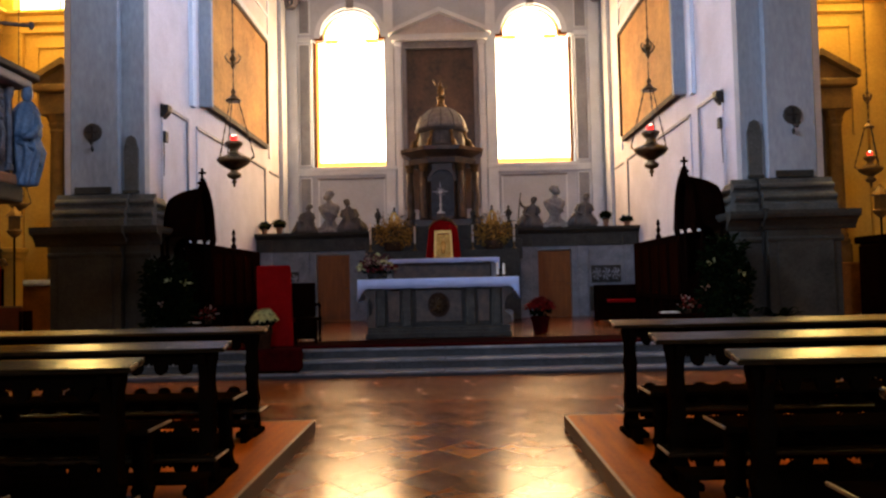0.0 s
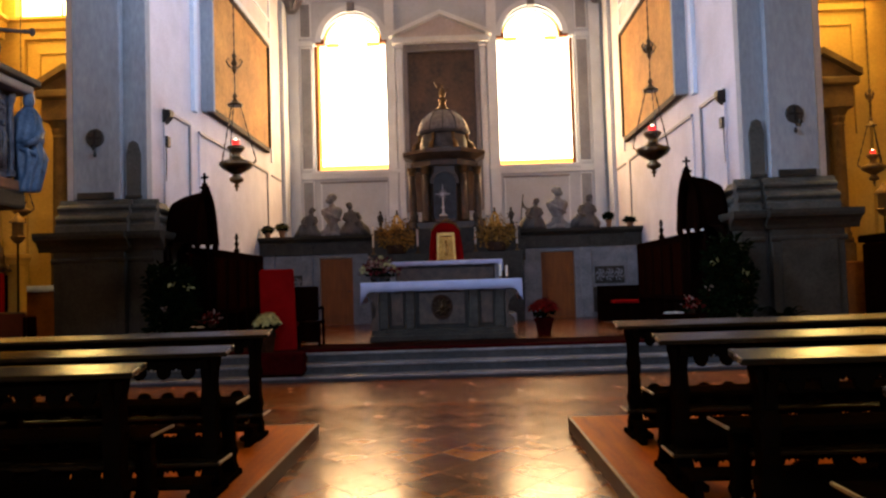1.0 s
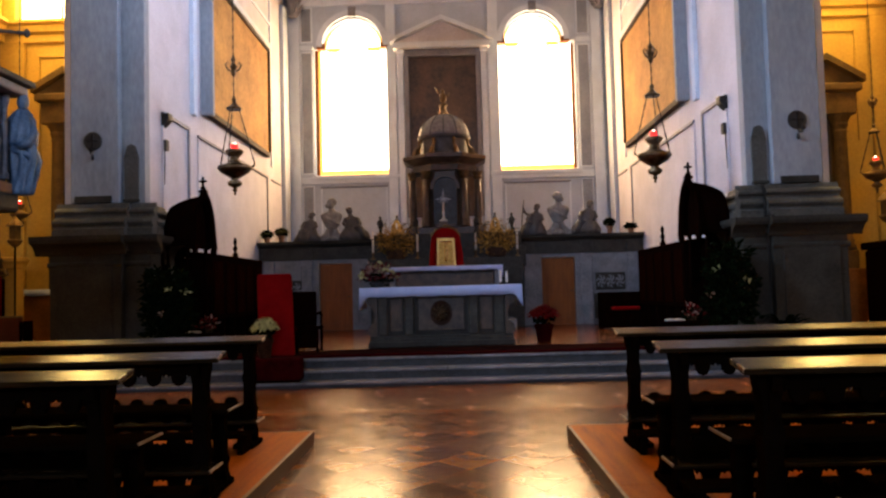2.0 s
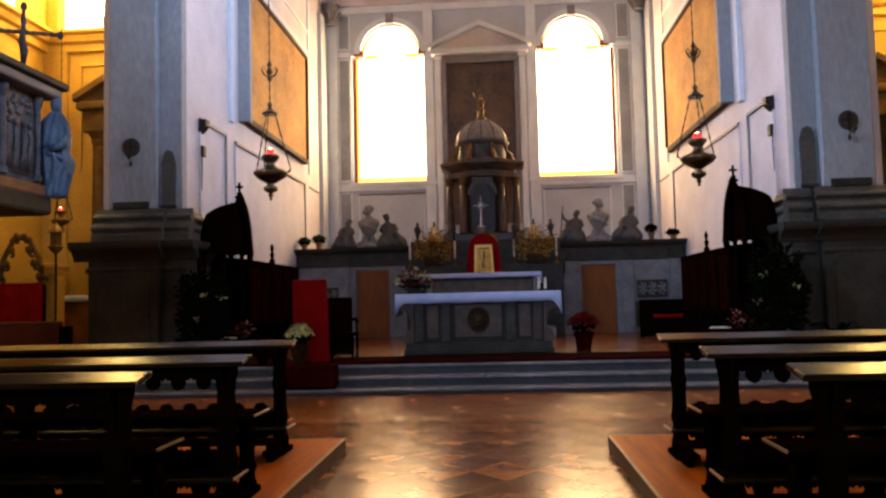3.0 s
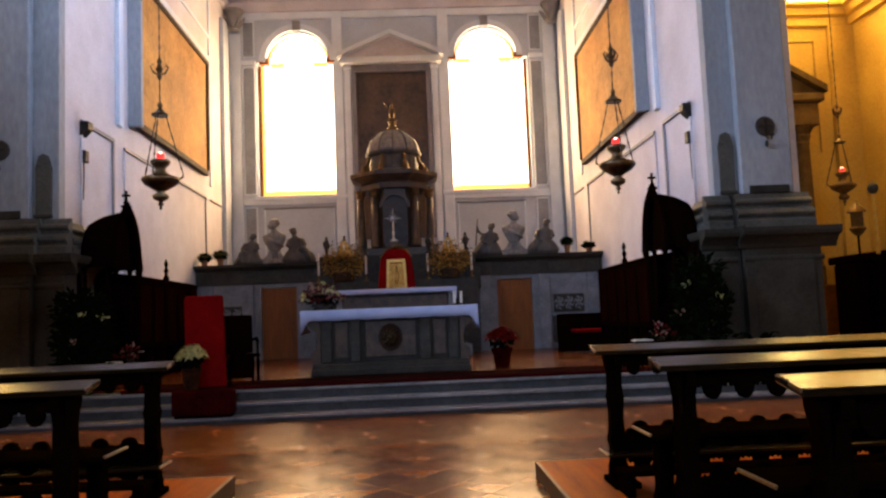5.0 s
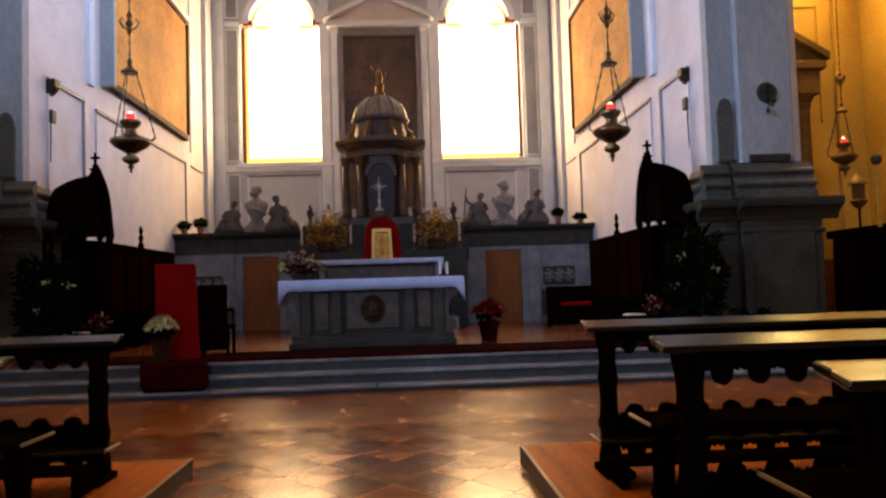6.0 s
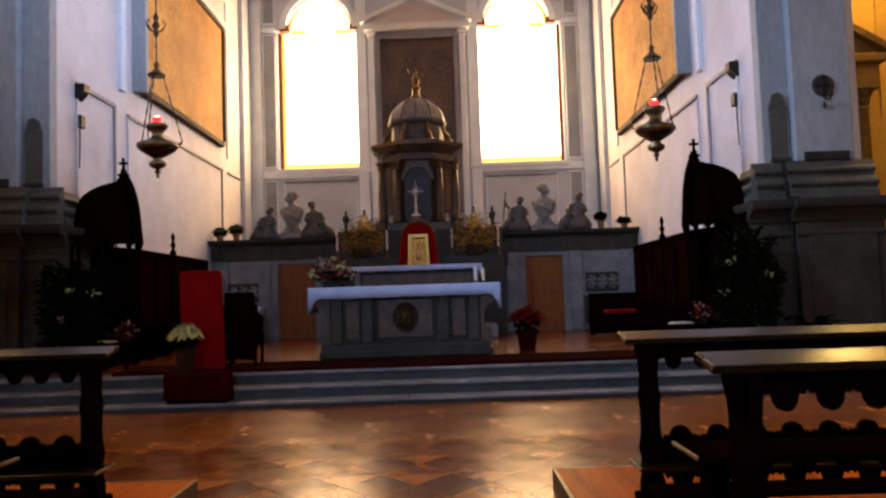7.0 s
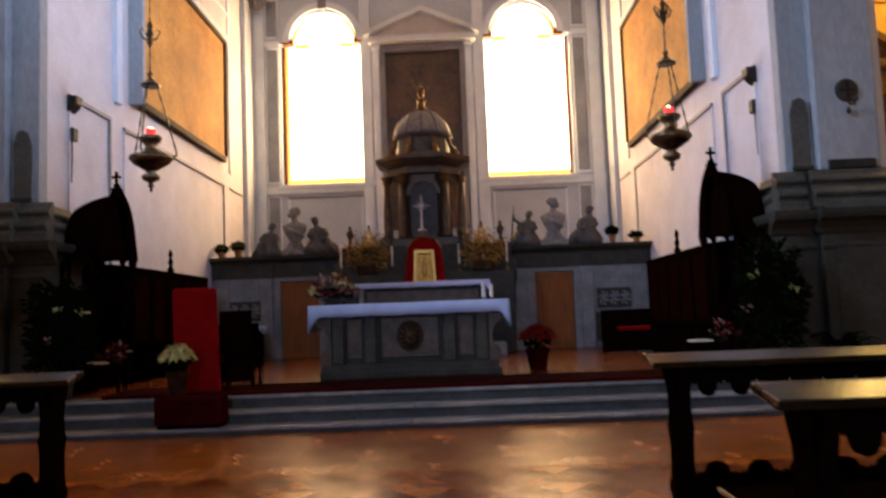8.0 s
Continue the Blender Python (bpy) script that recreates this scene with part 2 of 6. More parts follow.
CRYSTAL = mat("amber crystal", (0.4, 0.12, 0.02), (0.75, 0.33, 0.08), 0.4, metal=0.0, scale=10, fine=60)


# ---- mesh helpers ----
def bm_new():
    return bmesh.new()


def box(bm, x0, x1, y0, y1, z0, z1, bev=0.0):
    v = [bm.verts.new(c) for c in ((x0, y0, z0), (x1, y0, z0), (x1, y1, z0), (x0, y1, z0), (x0, y0, z1), (x1, y0, z1), (x1, y1, z1), (x0, y1, z1))]
    f = [bm.faces.new([v[i] for i in q]) for q in ((3, 2, 1, 0), (4, 5, 6, 7), (0, 1, 5, 4), (1, 2, 6, 5), (2, 3, 7, 6), (3, 0, 4, 7))]
    if bev:
        bmesh.ops.bevel(bm, geom=list({e for q in f for e in q.edges}), offset=bev, segments=2, profile=0.5, affect="EDGES")
    return bm


def lathe(bm, prof, segs=16, at=(0, 0, 0), phase=0.0):
    rings = []
    for r, z in prof:
        rings.append([bm.verts.new((at[0] + r * math.cos(phase + math.tau * i / segs), at[1] + r * math.sin(phase + math.tau * i / segs), at[2] + z)) for i in range(segs)])
    for a, b in zip(rings, rings[1:]):
        for i in range(segs):
            j = (i + 1) % segs
            bm.faces.new((a[i], a[j], b[j], b[i]))
    bm.faces.new(rings[0][::-1]), bm.faces.new(rings[-1])
    return bm


def prism(bm, pts, axis, a, b):
    """A flat outline, drawn in the two axes other than axis (in their order), drawn out from a to b along it."""
    def p(u, v, w):
        return {"x": (w, u, v), "y": (u, w, v), "z": (u, v, w)}[axis]
    lo, hi = [bm.verts.new(p(u, v, a)) for u, v in pts], [bm.verts.new(p(u, v, b)) for u, v in pts]
    n = len(pts)
    for i in range(n):
        j = (i + 1) % n
        bm.faces.new((lo[i], lo[j], hi[j], hi[i]))
    bm.faces.new(lo[::-1]), bm.faces.new(hi)
    bmesh.ops.recalc_face_normals(bm, faces=bm.faces)
    return bm


def tube(bm, pts, r, segs=6):
    pts = [Vector(p) for p in pts]
    rings = []
    for i, p in enumerate(pts):
        d = (pts[min(i + 1, len(pts) - 1)] - pts[max(i - 1, 0)]).normalized()
        u = d.orthogonal().normalized()
        w = d.cross(u)
        rr = r[i] if isinstance(r, (list, tuple)) else r
        rings.append([bm.verts.new(p + rr * (math.cos(math.tau * k / segs) * u + math.sin(math.tau * k / segs) * w)) for k in range(segs)])
    for a, b in zip(rings, rings[1:]):
        # match the ring's turn, so that the tube doesn't twist
        s = min(range(segs), key=lambda k: (b[k].co - a[0].co).length)
        for k in range(segs):
            bm.faces.new((a[k], a[(k + 1) % segs], b[(k + 1 + s) % segs], b[(k + s) % segs]))
    bm.faces.new(rings[0][::-1]), bm.faces.new(rings[-1])
    bmesh.ops.recalc_face_normals(bm, faces=bm.faces)
    return bm


def blob(bm, at, size, sub=2, rough=0.12, seed=0.0):
    made = bmesh.ops.create_icosphere(bm, subdivisions=sub, radius=1.0)["verts"]
    for v in made:
        k = 1 + rough * noise.noise(v.co * 2.3 + Vector((seed, seed * 1.7, 0)))
        v.co = Vector((at[0] + v.co.x * size[0] * k, at[1] + v.co.y * size[1] * k, at[2] + v.co.z * size[2] * k))
    return bm


def mesh(name, bm, material, smooth=False):
    me = bpy.data.meshes.new(name)
    if smooth:
        for f in bm.faces:
            f.smooth = True
    bm.to_mesh(me)
    bm.free()
    me.materials.append(material)
    return me


def part(name, bm, material, parent, label="", smooth=False):
    """Links a bmesh as one mesh object under a thing or a part."""
    ob = new(name, mesh(name, bm, material, smooth))
    ob.parent = parent
    return tagged(ob, label)


def solo(name, bm, material, label, category, kind="", group="", smooth=False):
    return tagged(new(name, mesh(name, bm, material, smooth)), label, category, group, kind)


def thing(name, m, label, category, group="", kind=""):
    ob = new(name)
    ob.matrix_basis = m
    return tagged(ob, label, category, group, kind)


def wall_with_holes(bm, axis, a, b, u0, u1, z0, z1, holes):
    """A wall as thick as a..b along axis, from u0 to u1, with square openings (u0, u1, z0, z1), none above another."""
    def put(p, q, r, s):
        if q - p > 1e-4 and s - r > 1e-4:
            if axis == "y":
                box(bm, p, q, a, b, r, s)
            else:
                box(bm, a, b, p, q, r, s)
    at = u0
    for h0, h1, g0, g1 in sorted(holes):
        put(at, h0, z0, z1), put(h0, h1, z0, g0), put(h0, h1, g1, z1)
        at = h1
    put(at, u1, z0, z1)
    return bm


def moulding(bm, prof, axis, a, b, at, side):
    """A run of moulding: prof (out, z) drawn along axis from a to b; it stands out from the plane at towards side."""
    pts = [(at + side * o, z) for o, z in prof]
    if axis == "x":
        prism(bm, pts, "x", a, b)
    else:
        prism(bm, pts, "y", a, b)
    return bm


# ---- setting: floors, walls, ceilings ----
floor = solo("floor", box(bm_new(), -11.06, 11.06, -14, 13.95, -0.3, -0.006), BED, "worn polished stone floor of red and pale lozenges", "floor", "structure")
solo("floor_choir", box(bm_new(), -5.9, 5.9, 15.09, 28.9, -0.3, 0.488), CHOIR_FLOOR, "polished reddish floor of the choir", "floor", "structure")
solo("floor_aisles", box(bm_new(), -11.06, 11.06, 13.95, 20.1, -0.3, -0.01), BED, "stone floor of the aisles", "floor", "structure")
runner = thing("carpet_strip", pose(0, 14.64, 0.45), "dark carpet strip along the top step", "carpet")
part("runner_cloth", box(bm_new(), -4.4, 4.2, 0.03, 1.31, 0, 0.053, 0.012), CARPET, runner)
part("bound_edge", box(bm_new(), -4.4, 4.2, 0.0, 0.03, 0, 0.057, 0.008), DARKRED, runner, "dark red bound edge")

# three marble steps with a rounded nosing
for i, (y, z0, z1) in enumerate(((13.92, 0.0, 0.1), (14.25, 0.1, 0.275), (14.6, 0.275, 0.45))):
    st = thing(f"step_{i + 1}", pose(0, y, z0), "worn grey marble step up to the choir", "step", kind="structure")
    # Riser face carries its shade as a darker colour than the slabs.
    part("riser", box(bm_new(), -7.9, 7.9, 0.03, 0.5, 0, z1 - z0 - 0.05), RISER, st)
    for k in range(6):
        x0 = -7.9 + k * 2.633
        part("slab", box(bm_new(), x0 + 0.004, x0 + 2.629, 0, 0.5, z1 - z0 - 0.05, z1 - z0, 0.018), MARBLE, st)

# nave and aisle shell
# Unseen closing wall; its opening is placed for the assumed west lamp.
solo("wall_west", wall_with_holes(bm_new(), "y", -14.5, -14, -11.06, 11.06, 0, 15, [(-1.7, 1.7, 5.9, 8.1)]), PLASTER, "plain grey plaster entrance wall", "wall", "structure")
for s, nm in ((-1, "wall_north"), (1, "wall_south")):
    # First two openings are assumed, out of view, for the nave lamps.
    solo(nm, wall_with_holes(bm_new(), "x", min(s * 11.06, s * 11.6), max(s * 11.06, s * 11.6), -14.5, 20.6, 0, 15, [(-1.0, 2.0, 9.8, 13.2), (7.0, 10.0, 9.8, 13.2), (15.6, 19.3, 8.75, 12.2)]), OCHRE, "yellow ochre plaster aisle wall", "wall", "structure")
solo("ceiling_nave", box(bm_new(), -11.6, 11.6, -14.5, 20.6, 15, 15.3), TIMBER_CEIL, "pale plaster nave ceiling", "ceiling", "structure")
solo("ceiling_choir", box(bm_new(), -7.3, 7.3, 15.6, 29.6, 14.3, 14.6), TIMBER_CEIL, "pale plaster choir ceiling", "ceiling", "structure")

# aisle end walls, each with a window over the cornice
for s, nm in ((-1, "wall_aisle_north"), (1, "wall_aisle_south")):
    a, b = sorted((s * 7.3, s * 11.06))
    c = s * 9.15
    w = thing(nm, pose(0, 0, 0), "yellow ochre plaster end wall of an aisle", "wall", kind="structure")
    part("wall", wall_with_holes(bm_new(), "y", 20, 20.5, a, b, 0, 15, [(c - 1.6, c + 1.6, 8.62, 11.6)]), OCHRE, w)
    part("cornice", moulding(bm_new(), ((0, 8.05), (0.1, 8.07), (0.1, 8.25), (0.2, 8.3), (0.24, 8.45), (0.34, 8.5), (0.34, 8.57), (0, 8.6)), "x", a, b, 20, -1), OCHRE, w)
    part("cornice", moulding(bm_new(), ((0, 8.05), (0.1, 8.07), (0.1, 8.25), (0.2, 8.3), (0.24, 8.45), (0.34, 8.5), (0.34, 8.57), (0, 8.6)), "y", 13, 20, s * 11.06, -s), OCHRE, w)
    part("corner_pilaster", box(bm_new(), *sorted((s * 10.45, s * 11.06)), 19.86, 20, 0, 8.05, 0.02), OCHRE, w)
    part("panel_strip", box(bm_new(), *sorted((s * 10.1, s * 10.16)), 19.95, 20, 5.0, 7.75, 0.01), OCHRE, w)
    part("panel_strip", box(bm_new(), *sorted((s * 8.0, s * 10.1)), 19.95, 20, 7.69, 7.75, 0.01), OCHRE, w)
    win = thing(f"window_aisle_{nm[11:]}", pose(c, 20, 8.62), "bright sunlit window over the aisle cornice", "window", kind="structure")
    part("window_sill", box(bm_new(), -1.66, 1.66, -0.05, 0.3, -0.02, 0.03, 0.01), OCHRE, win)
    part("glazing_bar", box(bm_new(), s * 0.55 - 0.02, s * 0.55 + 0.02, 0.28, 0.32, 0.03, 0.5, 0.005), OCHRE_STONE, win)
    part("pane", box(bm_new(), -1.6, 1.6, 0.34, 0.36, 0.03, 2.98), SKYGLOW_WARM, win)
    side = thing(f"window_aisle_side_{nm[11:]}", pose(s * 11.06, 17.45, 8.75), "bright sunlit window in the aisle's outer wall", "window", kind="structure")
    part("window_sill", box(bm_new(), *sorted((-s * 0.05, s * 0.3)), -1.9, 1.9, -0.08, 0.02, 0.01), OCHRE, side)
    part("mullion", box(bm_new(), *sorted((s * 0.3, s * 0.36)), -0.05, 0.05, 0.02, 3.45, 0.01), OCHRE_STONE, side)
    part("pane", box(bm_new(), *sorted((s * 0.42, s * 0.44)), -1.85, 1.85, 0.02, 3.45), SKYGLOW_WARM, side)


def aedicule(s, cx, k, up):
    """A side altar: pedestal, two columns, entablature and pediment round a niche. k: its width; up: how much taller it stands."""
    t = thing("side_altar", pose(s * cx, 20, 0), "brown stone side altar with columns under a pediment", "altar", "side altars")
    part("pedestal", box(bm_new(), -1.5 * k, 1.5 * k, -0.62, -0.02, 0, 2.2 + up, 0.03), OCHRE_STONE, t)
    part("altar_table", box(bm_new(), -0.95, 0.95, -1.15, -0.62, 0.0, 1.85, 0.03), WARMWOOD, t, "orange brown painted altar front")
    part("retable", box(bm_new(), -0.72 * k, 0.72 * k, -0.16, -0.02, 2.2 + up, 5.4 + up, 0.02), DARKCANVAS, t, "darkened altar painting")
    for x in (-k, k):
        c = part("column", lathe(bm_new(), [(r, z + up) for r, z in ((0.24, 2.2), (0.24, 2.3), (0.19, 2.36), (0.21, 2.42), (0.17, 2.48), (0.17, 3.4), (0.145, 5.0), (0.165, 5.03), (0.15, 5.08))], 18, (x, -0.4, 0)), OCHRE_STONE, t, smooth=True)
        part("capital", lathe(bm_new(), [(r, z + up) for r, z in ((0.15, 5.08), (0.19, 5.2), (0.18, 5.25), (0.25, 5.38), (0.27, 5.42))], 10, (x, -0.4, 0)), OCHRE_STONE, c)
        part("pilaster", box(bm_new(), x - 0.17, x + 0.17, -0.14, -0.02, 2.2 + up, 5.42 + up, 0.015), OCHRE_STONE, t)
    w = k + 0.32
    part("entablature", box(bm_new(), -w, w, -0.66, -0.02, 5.42 + up, 5.95 + up, 0.03), OCHRE_STONE, t)
    part("cornice", box(bm_new(), -w - 0.1, w + 0.1, -0.8, -0.02, 5.95 + up, 6.15 + up, 0.05), OCHRE_STONE, t)
    rise = 0.62 * (w + 0.1)
    part("pediment", prism(bm_new(), ((-w - 0.1, 6.15 + up), (w + 0.1, 6.15 + up), (w + 0.1, 6.2 + up), (0, 6.2 + rise + up), (-w - 0.1, 6.2 + up)), "y", -0.6, -0.02), OCHRE_STONE, t)
    for sg in (-1, 1):
        part("raking_cornice", prism(bm_new(), ((sg * (w + 0.16), 6.16 + up), (sg * (w + 0.16), 6.32 + up), (0, 6.34 + rise + up), (0, 6.18 + rise + up)), "y", -0.82, -0.02), OCHRE_STONE, t)
    return t


aedicule(-1, 9.15, 0.3, 0.45), aedicule(1, 9.05, 0.42, 0.1)

# choir side walls with their panels, strings and the ends that stand as piers to the nave
for s, nm in ((-1, "wall_choir_north"), (1, "wall_choir_south")):
    w = thing(nm, pose(0, 0, 0), "pale plaster choir wall with sunk grey panels", "wall", kind="structure")
    a, b = sorted((s * 5.77, s * 7.3))
    part("wall", box(bm_new(), a, b, 15.55, 28.85, 0, 15), PLASTER, w)
    inn = s * 5.77
    def strip(y0, y1, z0, z1, out, m):
        part("moulding", box(bm_new(), *sorted((inn - s * out, inn)), y0, y1, z0, z1, 0.012), m, w)
    strip(16.5, 18.15, 5.34, 5.42, 0.05, GREYTRIM)
    strip(18.07, 18.15, 1.0, 5.34, 0.05, GREYTRIM)
    strip(16.5, 16.56, 1.0, 5.34, 0.035, PLASTER)
    strip(18.75, 25.6, 5.3, 5.37, 0.05, GREYTRIM)
    strip(18.75, 18.81, 1.0, 5.3, 0.035, PLASTER)
    strip(25.54, 25.6, 1.0, 5.3, 0.04, GREYTRIM)
    strip(26.2, 27.6, 5.3, 5.36, 0.04, GREYTRIM)
    strip(18.3, 18.55, 5.75, 12.1, 0.1, STUCCO)
    strip(18.95, 25.9, 9.55, 9.72, 0.12, STUCCO)
    strip(26.15, 26.3, 5.75, 12.1, 0.05, STUCCO)
    strip(18.55, 26.15, 10.4, 10.5, 0.06, STUCCO)
    # the giant corner pilaster at the choir's end
    part("corner_pilaster", box(bm_new(), *sorted((inn, inn - s * 0.14)), 27.75, 28.55, 3.2, 11.7, 0.02), PANEL, w)
    # front to the nave: a pilaster on a pedestal, with a slimmer strip beside it
    pa, pb = sorted((s * 6.17, s * 7.1))
    part("pilaster_shaft", box(bm_new(), pa, pb, 15.35, 15.55, 3.42, 14.9, 0.025), PIER, w)
    part("pilaster_return", box(bm_new(), *sorted((s * 5.72, s * 6.17)), 15.5, 15.75, 3.42, 14.9, 0.015), PIER, w)
    pr = ((0.0, 2.77), (0.27, 2.77), (0.27, 2.92), (0.22, 2.945), (0.22, 2.985), (0.26, 3.01), (0.28, 3.05), (0.26, 3.09), (0.2, 3.12), (0.13, 3.16), (0.13, 3.21), (0.18, 3.235), (0.19, 3.265), (0.17, 3.295), (0.1, 3.33), (0.06, 3.42), (0.0, 3.42))
    part("base", moulding(bm_new(), pr, "x", *sorted((s * 5.98, s * 7.34)), 15.4, -1), BASESTONE, w)
    part("base", moulding(bm_new(), pr, "x", *sorted((s * 5.5, s * 5.98)), 15.52, -1), BASESTONE, w)
    part("base", moulding(bm_new(), pr, "y", 15.52, 16.45, s * 5.76, -s), BASESTONE, w)
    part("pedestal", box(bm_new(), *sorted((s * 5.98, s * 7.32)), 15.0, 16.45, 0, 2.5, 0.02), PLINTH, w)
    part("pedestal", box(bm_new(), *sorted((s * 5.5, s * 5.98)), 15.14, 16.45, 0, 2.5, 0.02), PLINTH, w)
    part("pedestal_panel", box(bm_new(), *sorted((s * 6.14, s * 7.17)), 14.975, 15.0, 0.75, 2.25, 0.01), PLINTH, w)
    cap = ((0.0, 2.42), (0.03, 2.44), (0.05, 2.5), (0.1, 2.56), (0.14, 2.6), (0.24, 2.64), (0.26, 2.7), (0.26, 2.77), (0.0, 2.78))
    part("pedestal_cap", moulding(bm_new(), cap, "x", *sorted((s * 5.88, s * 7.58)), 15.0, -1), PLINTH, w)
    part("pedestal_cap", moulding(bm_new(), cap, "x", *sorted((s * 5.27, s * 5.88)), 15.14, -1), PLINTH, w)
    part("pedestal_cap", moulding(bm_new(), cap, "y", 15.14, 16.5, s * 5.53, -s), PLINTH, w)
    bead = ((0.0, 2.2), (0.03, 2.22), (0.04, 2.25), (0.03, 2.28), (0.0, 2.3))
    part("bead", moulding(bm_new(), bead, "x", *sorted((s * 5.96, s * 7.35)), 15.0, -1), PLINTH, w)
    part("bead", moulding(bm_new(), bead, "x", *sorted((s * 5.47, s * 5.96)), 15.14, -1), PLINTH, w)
    part("base_slab", box(bm_new(), *sorted((s * 6.3, s * 7.0)), 15.3, 15.36, 3.43, 3.56, 0.01), PLINTH, w)

# end wall with its two windows
WIN = ((-3.3, 1.47), (3.1, 1.5))
holes = [(c - h, c + h, 5.8, 10.45) for c, h in WIN]
east = thing("wall_east", pose(0, 0, 0), "pale plaster end wall divided by flat stucco pilasters", "wall", kind="structure")
part("wall", wall_with_holes(bm_new(), "y", 28.8, 29.35, -7.3, 7.3, 0, 10.45, holes), PANEL, east)
for x0, x1, c in ((-7.3, -0.1, -3.35), (-0.1, 7.3, 3.12)):
    r = 1.09
    pts = [(x0, 10.45)] + [(c + r * math.cos(math.pi - math.pi * k / 24), 10.45 + 1.02 * math.sin(math.pi * k / 24)) for k in range(25)] + [(x1, 10.45), (x1, 15), (x0, 15)]
    part("wall_over_window", prism(bm_new(), pts, "y", 28.8, 29.35), PANEL, east)
    arch = [(c + q * math.cos(math.pi * k / 24), 10.45 + q * math.sin(math.pi * k / 24)) for q, ks in ((1.3, range(25)), (1.1, range(24, -1, -1))) for k in ks]
    part("arch_moulding", prism(bm_new(), arch, "y", 28.66, 28.8), STUCCO, east)
    part("keystone", box(bm_new(), c - 0.13, c + 0.13, 28.58, 28.8, 11.5, 11.85, 0.02), GREYTRIM, east)
# flat pilasters, strings and panel frames
for x, w2 in ((-5.47, 0.2), (-1.98, 0.17), (1.68, 0.18), (5.36, 0.2)):
    part("stucco_pilaster", box(bm_new(), x - w2, x + w2, 28.68, 28.8, 3.0, 12.2, 0.015), STUCCO, east)
for z0, z1 in ((5.5, 5.74), (10.36, 10.52), (11.95, 12.2)):
    for x0, x1 in ((-5.67, -4.8 if z0 < 11 and z0 > 6 else -1.8), (1.5 if not 6 < z0 < 11 else 4.65, 5.6)):
        part("stucco_string", box(bm_new(), x0, x1, 28.71, 28.8, z0, z1, 0.015), STUCCO, east)
part("stucco_string", box(bm_new(), -1.8, 1.5, 28.71, 28.8, 11.95, 12.2, 0.015), STUCCO, east)
# tall sunk grey panels between the windows and the outer pilasters, in pale frames
for x0, x1 in ((-5.2, -4.86), (4.72, 5.08)):
    for z0, z1 in ((3.3, 5.4), (5.9, 10.25), (10.68, 11.88)):
        part("sunk_panel", box(bm_new(), x0, x1, 28.785, 28.8, z0, z1), GREYPANEL, east, "grey sunk panel")
        for u in (x0 - 0.05, x1):
            part("panel_frame", box(bm_new(), u, u + 0.05, 28.74, 28.8, z0 - 0.05, z1 + 0.05, 0.012), STUCCO, east)
        part("panel_frame", box(bm_new(), x0, x1, 28.74, 28.8, z1, z1 + 0.05, 0.012), STUCCO, east)
        part("panel_frame", box(bm_new(), x0, x1, 28.74, 28.8, z0 - 0.05, z0, 0.012), STUCCO, east)
for x0, x1 in ((-4.6, -2.2), (1.95, 4.3)):
    part("panel_frame", box(bm_new(), x0, x1, 28.75, 28.8, 5.34, 5.4, 0.012), GREYTRIM, east)
    for u in (x0, x1 - 0.06):
        part("panel_frame", box(bm_new(), u, u + 0.06, 28.75, 28.8, 3.2, 5.34, 0.012), STUCCO, east)
# main cornice with dentils
corn = ((0, 12.2), (0.12, 12.22), (0.14, 12.55), (0.22, 12.6), (0.22, 12.9), (0.5, 13.0), (0.55, 13.15), (0.75, 13.25), (0.8, 13.5), (0, 13.55))
part("cornice", moulding(bm_new(), corn, "x", -5.77, 5.77, 28.8, -1), PLASTER, east)
bmd = bm_new()
for k in range(42):
    box(bmd, -5.6 + k * 0.268, -5.46 + k * 0.268, 28.34, 28.58, 12.7, 12.88)
part("dentil_row", bmd, PLASTER, east)
for s in (-1, 1):
    part("cornice", moulding(bm_new(), corn, "y", 15.6, 28.8, s * 5.77, -s), PLASTER, east)
    bmd = bm_new()
    lathe(bmd, ((0.16, 0), (0.2, 0.06), (0.17, 0.12), (0.24, 0.45), (0.3, 0.6), (0.34, 0.64), (0.34, 0.72)), 12, (s * 5.45, 28.5, 11.5))
    for k in range(8):
        an = math.tau * k / 8
        tube(bmd, [(s * 5.45 + math.cos(an) * q, 28.5 + math.sin(an) * q, 11.5 + z) for q, z in ((0.18, 0.1), (0.3, 0.32), (0.38, 0.42), (0.36, 0.33))], (0.06, 0.06, 0.05, 0.02), 5)
    part("capital", bmd, GREYTRIM, east)

